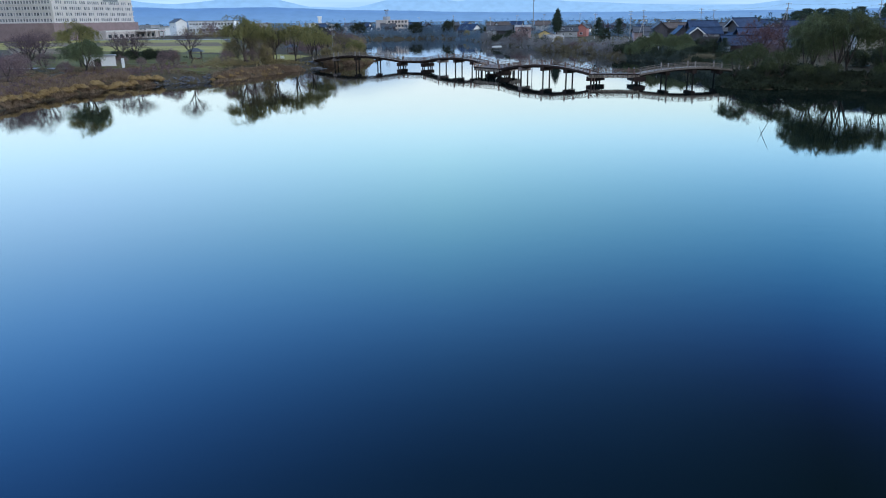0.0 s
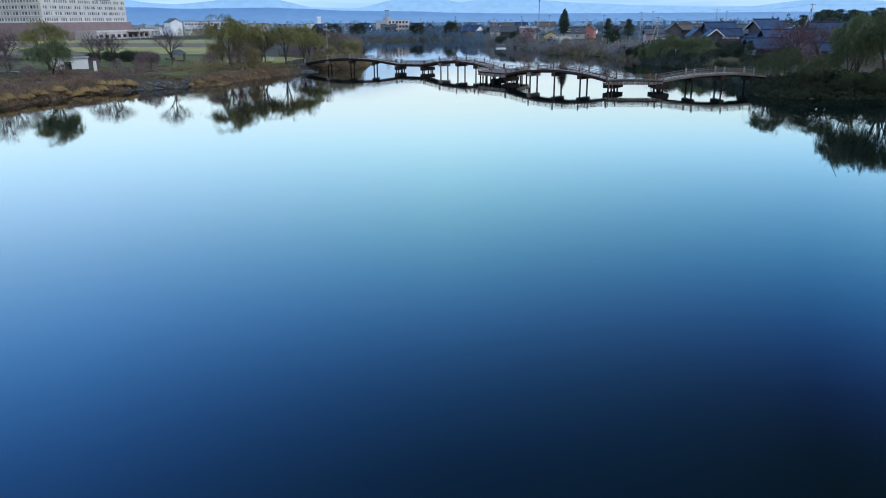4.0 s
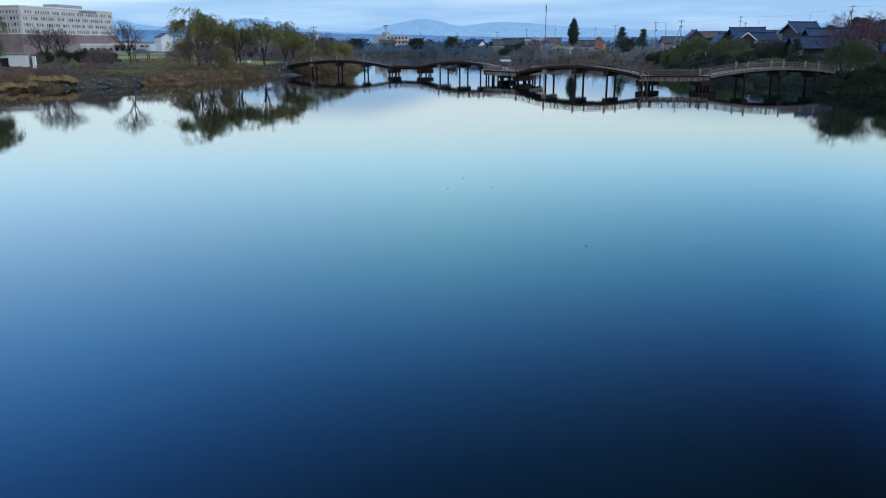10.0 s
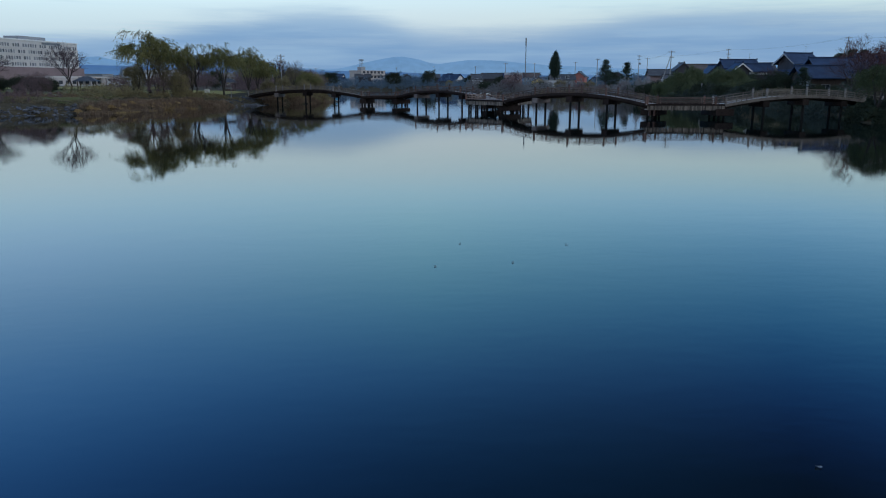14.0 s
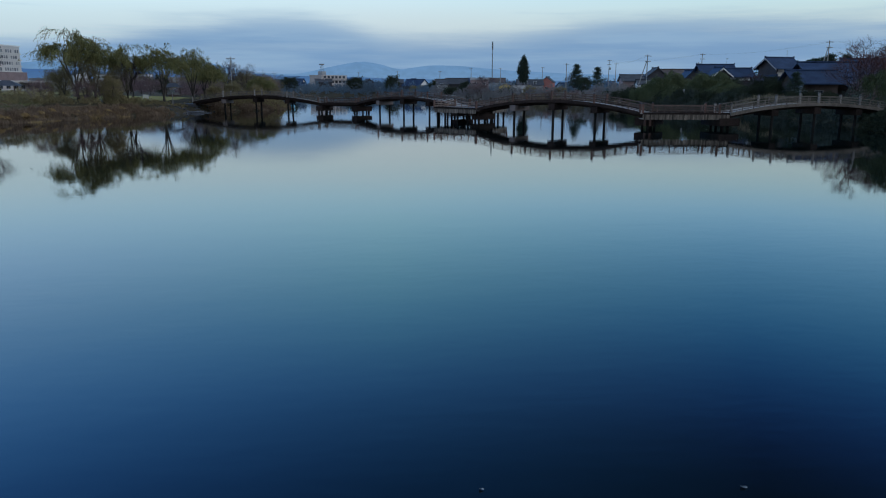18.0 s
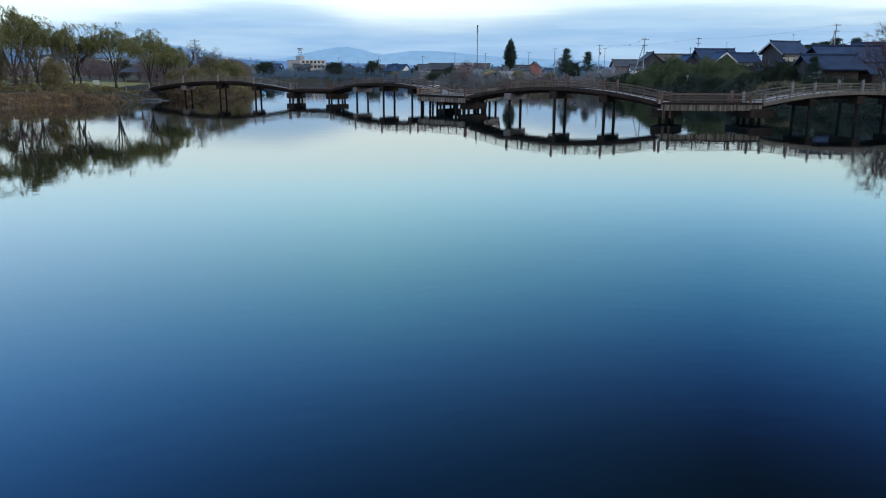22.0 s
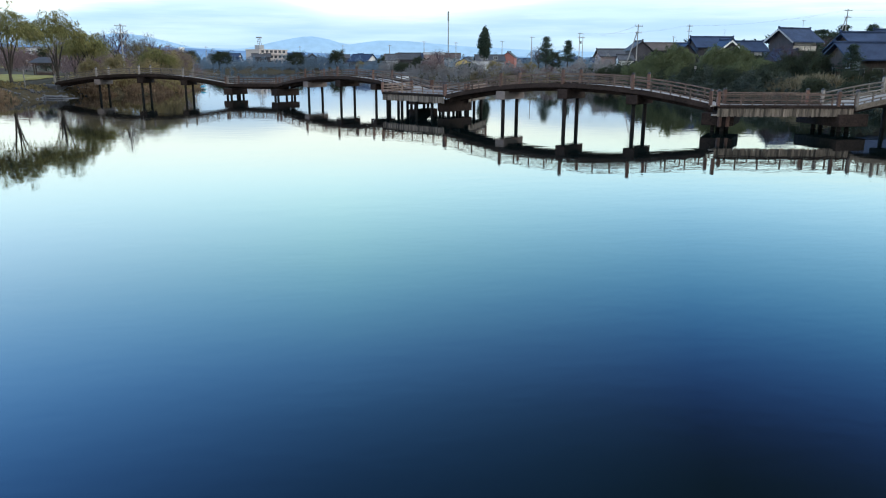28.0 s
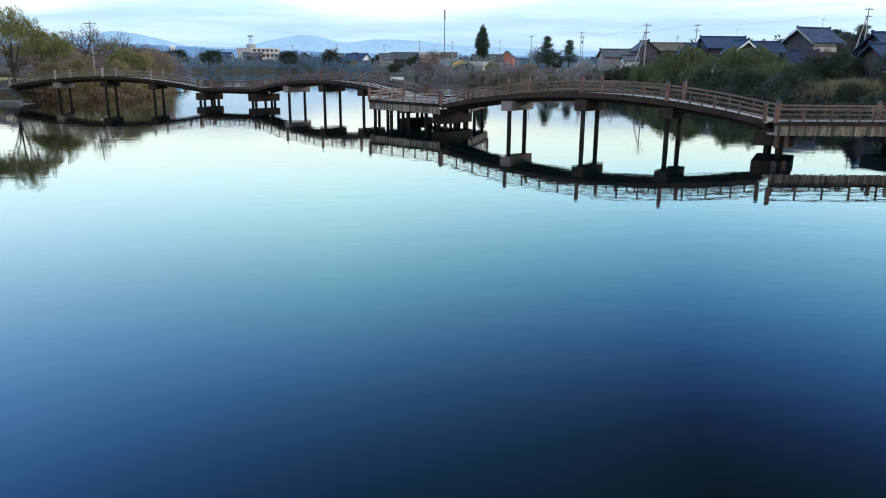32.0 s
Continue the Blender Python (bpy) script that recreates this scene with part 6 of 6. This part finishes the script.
def floating_leaf(x, y, size, turn):
    """A fallen leaf curled up at its rim, afloat."""
    bm = bmesh.new()
    n = 10
    rim = [bm.verts.new((size * math.cos(k / n * 6.283), 0.36 * size * math.sin(k / n * 6.283) * (1 - 0.35 * math.cos(k / n * 6.283)), 0.022 + 0.012 * math.sin(k / n * 12.57))) for k in range(n)]
    heart = bm.verts.new((0, 0, 0.006))
    for k in range(n):
        bm.faces.new((rim[k], rim[(k + 1) % n], heart))
    bmesh.ops.solidify(bm, geom=list(bm.faces), thickness=0.004)
    ob = tagged(new("floating_leaf", mesh_of(bm, "floating_leaf", PALE_LEAF)), "pale dry fallen leaf floating on the lake", "leaf", "leaves afloat")
    ob.matrix_basis = pose(x, y, 0.0, 0, 0, turn)


PALE_LEAF = mat("pale_dry_leaf", (0.34, 0.36, 0.38), (0.5, 0.52, 0.54), 0.6, 9, 40, 0.1)
for x, y, size, turn in ((1.6, 81.25, 0.035, -20), (5.0, 81.04, 0.045, -30), (5.7, 67.14, 0.045, -35), (3.0, 78.7, 0.035, 15), (0.75, 78.3, 0.04, 25)):
    floating_leaf(x, y, size, turn)

# ---- poles and wires ----


def utility_pole(x, y, top, arms=2, turn=0.0, brace=False, gear=False, thick=0.17):
    g = gz(x, y)
    ob = thing("utility_pole", pose(x, y, g - 0.3, 0, 0, turn), "concrete utility pole with crossarms and insulators" if arms else "slim bare pole", "utility pole")
    h = top - g + 0.3
    bm = bmesh.new()
    tube(bm, [(0, 0, 0), (0, 0, h)], [thick, thick * 0.65], 9)
    part("shaft", bm, CONCRETE, ob)
    for k in range(arms):
        z = h - 0.5 - 1.5 * k
        arm = part("crossarm", a_box((2.2 - 0.4 * k, 0.12, 0.14), (0, -0.18, z)), STEEL, ob)
        for s in (-0.9, -0.3, 0.3, 0.9):
            part("insulator", a_box((0.1, 0.1, 0.28), (s, -0.18, z + 0.143), 0, 0.02), TRIM, arm)
    if gear:
        bm = bmesh.new()
        bmesh.ops.create_cone(bm, cap_ends=True, segments=12, radius1=0.32, radius2=0.32, depth=0.9)
        bmesh.ops.translate(bm, verts=bm.verts, vec=(0.5, -0.1, h - 3.6))
        part("transformer", bm, STEEL, ob)
    if brace:
        bm = bmesh.new()
        tube(bm, [(-3.4, 0.4, 0), (-0.12, 0.05, h - 1.6)], [0.15, 0.12], 8)
        part("brace_pole", bm, CONCRETE, ob)
    return Vector((x, y, top - 0.3))


pA = utility_pole(95.5, 383.8, 16.6, 2, 10, gear=True)
pB = utility_pole(112.7, 330.7, 17.0, 2, 5)
pC = utility_pole(74.4, 279.0, 14.2, 2, 12, brace=True)
pD = utility_pole(124.3, 274.2, 18.0, 2, 5, brace=True)
pE = utility_pole(135, 235, 18.5, 2, 5)
utility_pole(-37.9, 266, 12.5, 2, 15, gear=True)
for x, y, top in ((33, 505, 14.5), (47, 470, 15.5), (68.8, 508, 16.2), (87.3, 478.5, 16.2), (80, 395, 15.5), (-16, 575, 15), (10, 590, 16), (-75, 600, 15), (150, 420, 17), (120, 452, 17.6)):
    utility_pole(x, y, top, 1, 10, thick=0.2)


def mast():
    x, y = 51.1, 420.4
    g = gz(x, y)
    ob = thing("radio_mast", pose(x, y, g - 0.3), "tall thin grey radio mast with a thicker head", "mast")
    bm = bmesh.new()
    tube(bm, [(0, 0, 0), (0, 0, 26.2 - g)], [0.24, 0.18], 10)
    part("shaft", bm, STEEL, ob)
    bm = bmesh.new()
    tube(bm, [(0, 0, 22.6 - g), (0, 0, 26.1 - g)], [0.34, 0.34], 10)
    part("head", bm, STEEL, ob)


mast()


def wire(a, b, sag, off):
    bm = bmesh.new()
    n = 14
    pts = [a.lerp(b, k / n) + Vector((off, 0, -sag * 4 * (k / n) * (1 - k / n))) for k in range(n + 1)]
    tube(bm, pts, [0.013] * (n + 1), 4)
    tagged(new("power_line", mesh_of(bm, "power_line", STEEL)), "thin dark overhead power line between poles", "power line", "overhead power lines")


for off in (-0.8, 0.8):
    for a, b in ((pA, pB), (pB, pD), (pD, pE)):
        wire(a, b, 1.0, off)
wire(pA, pC, 1.2, 0.3)
wire(pA, pC, 1.6, -0.5)
wire(pD - Vector((0, 0, 1.5)), pE - Vector((0, 0, 1.5)), 1.2, 0.0)
wire(pE, Vector((150, 190, 18)), 1.2, 0.5)


def bank_lamp(x, y):
    ob = thing("railing_post", pose(x, y, gz(x, y) - 0.1), "short white bent pipe on the east bank", "pipe")
    bm = bmesh.new()
    tube(bm, [(0, 0, 0), (0.08, 0, 1.15), (0.2, 0, 1.3), (0.6, 0, 1.32)], [0.05, 0.05, 0.05, 0.05], 7)
    part("pipe", bm, TRIM, ob)


bank_lamp(74.3, 207.8)


def sign_post(x, y):
    g = gz(x, y)
    ob = thing("sign_post", pose(x, y, g - 0.2, 0, 0, -25), "small grey-white sign on a tall post before the willows", "sign")
    part("post", a_box((0.09, 0.09, 4.6 - g)), STEEL, ob)
    part("board", a_box((0.4, 0.05, 0.5), (0, -0.075, 4.5 - g), 0, 0.01), CONCRETE, ob)


sign_post(68.4, 237.4)


def hanging_sheet(x, y):
    """A pale sheet hung over a rail between two poles before the low house."""
    ob = thing("clothes_rail", pose(x, y, gz(x, y) - 0.1, 0, 0, -12), "pale blue-white sheet hung on a rail before the low house", "clothes rail")
    for s in (-1.15, 1.15):
        part("pole", a_box((0.06, 0.06, 3.5), (s, 0, 0)), STEEL, ob)
    part("rail", a_box((2.5, 0.05, 0.05), (0, 0, 3.42)), STEEL, ob)
    bm = bmesh.new()
    n, m = 14, 5
    grid = [[bm.verts.new((-1.0 + 2.0 * i / n, 0.05 * math.sin(i * 1.7) * (1 - j / m) - 0.035, 2.0 + 1.4 * j / m)) for i in range(n + 1)] for j in range(m + 1)]
    for j in range(m):
        for i in range(n):
            bm.faces.new((grid[j][i], grid[j][i + 1], grid[j + 1][i + 1], grid[j + 1][i]))
    bmesh.ops.solidify(bm, geom=list(bm.faces), thickness=0.012)
    part("sheet", bm, SHEET, ob, "pale blue-white cloth")


SHEET = mat("pale_blue_cloth", (0.45, 0.52, 0.6), (0.62, 0.68, 0.74), 0.9, 2, 12, 0.2)
hanging_sheet(79.6, 210.6)
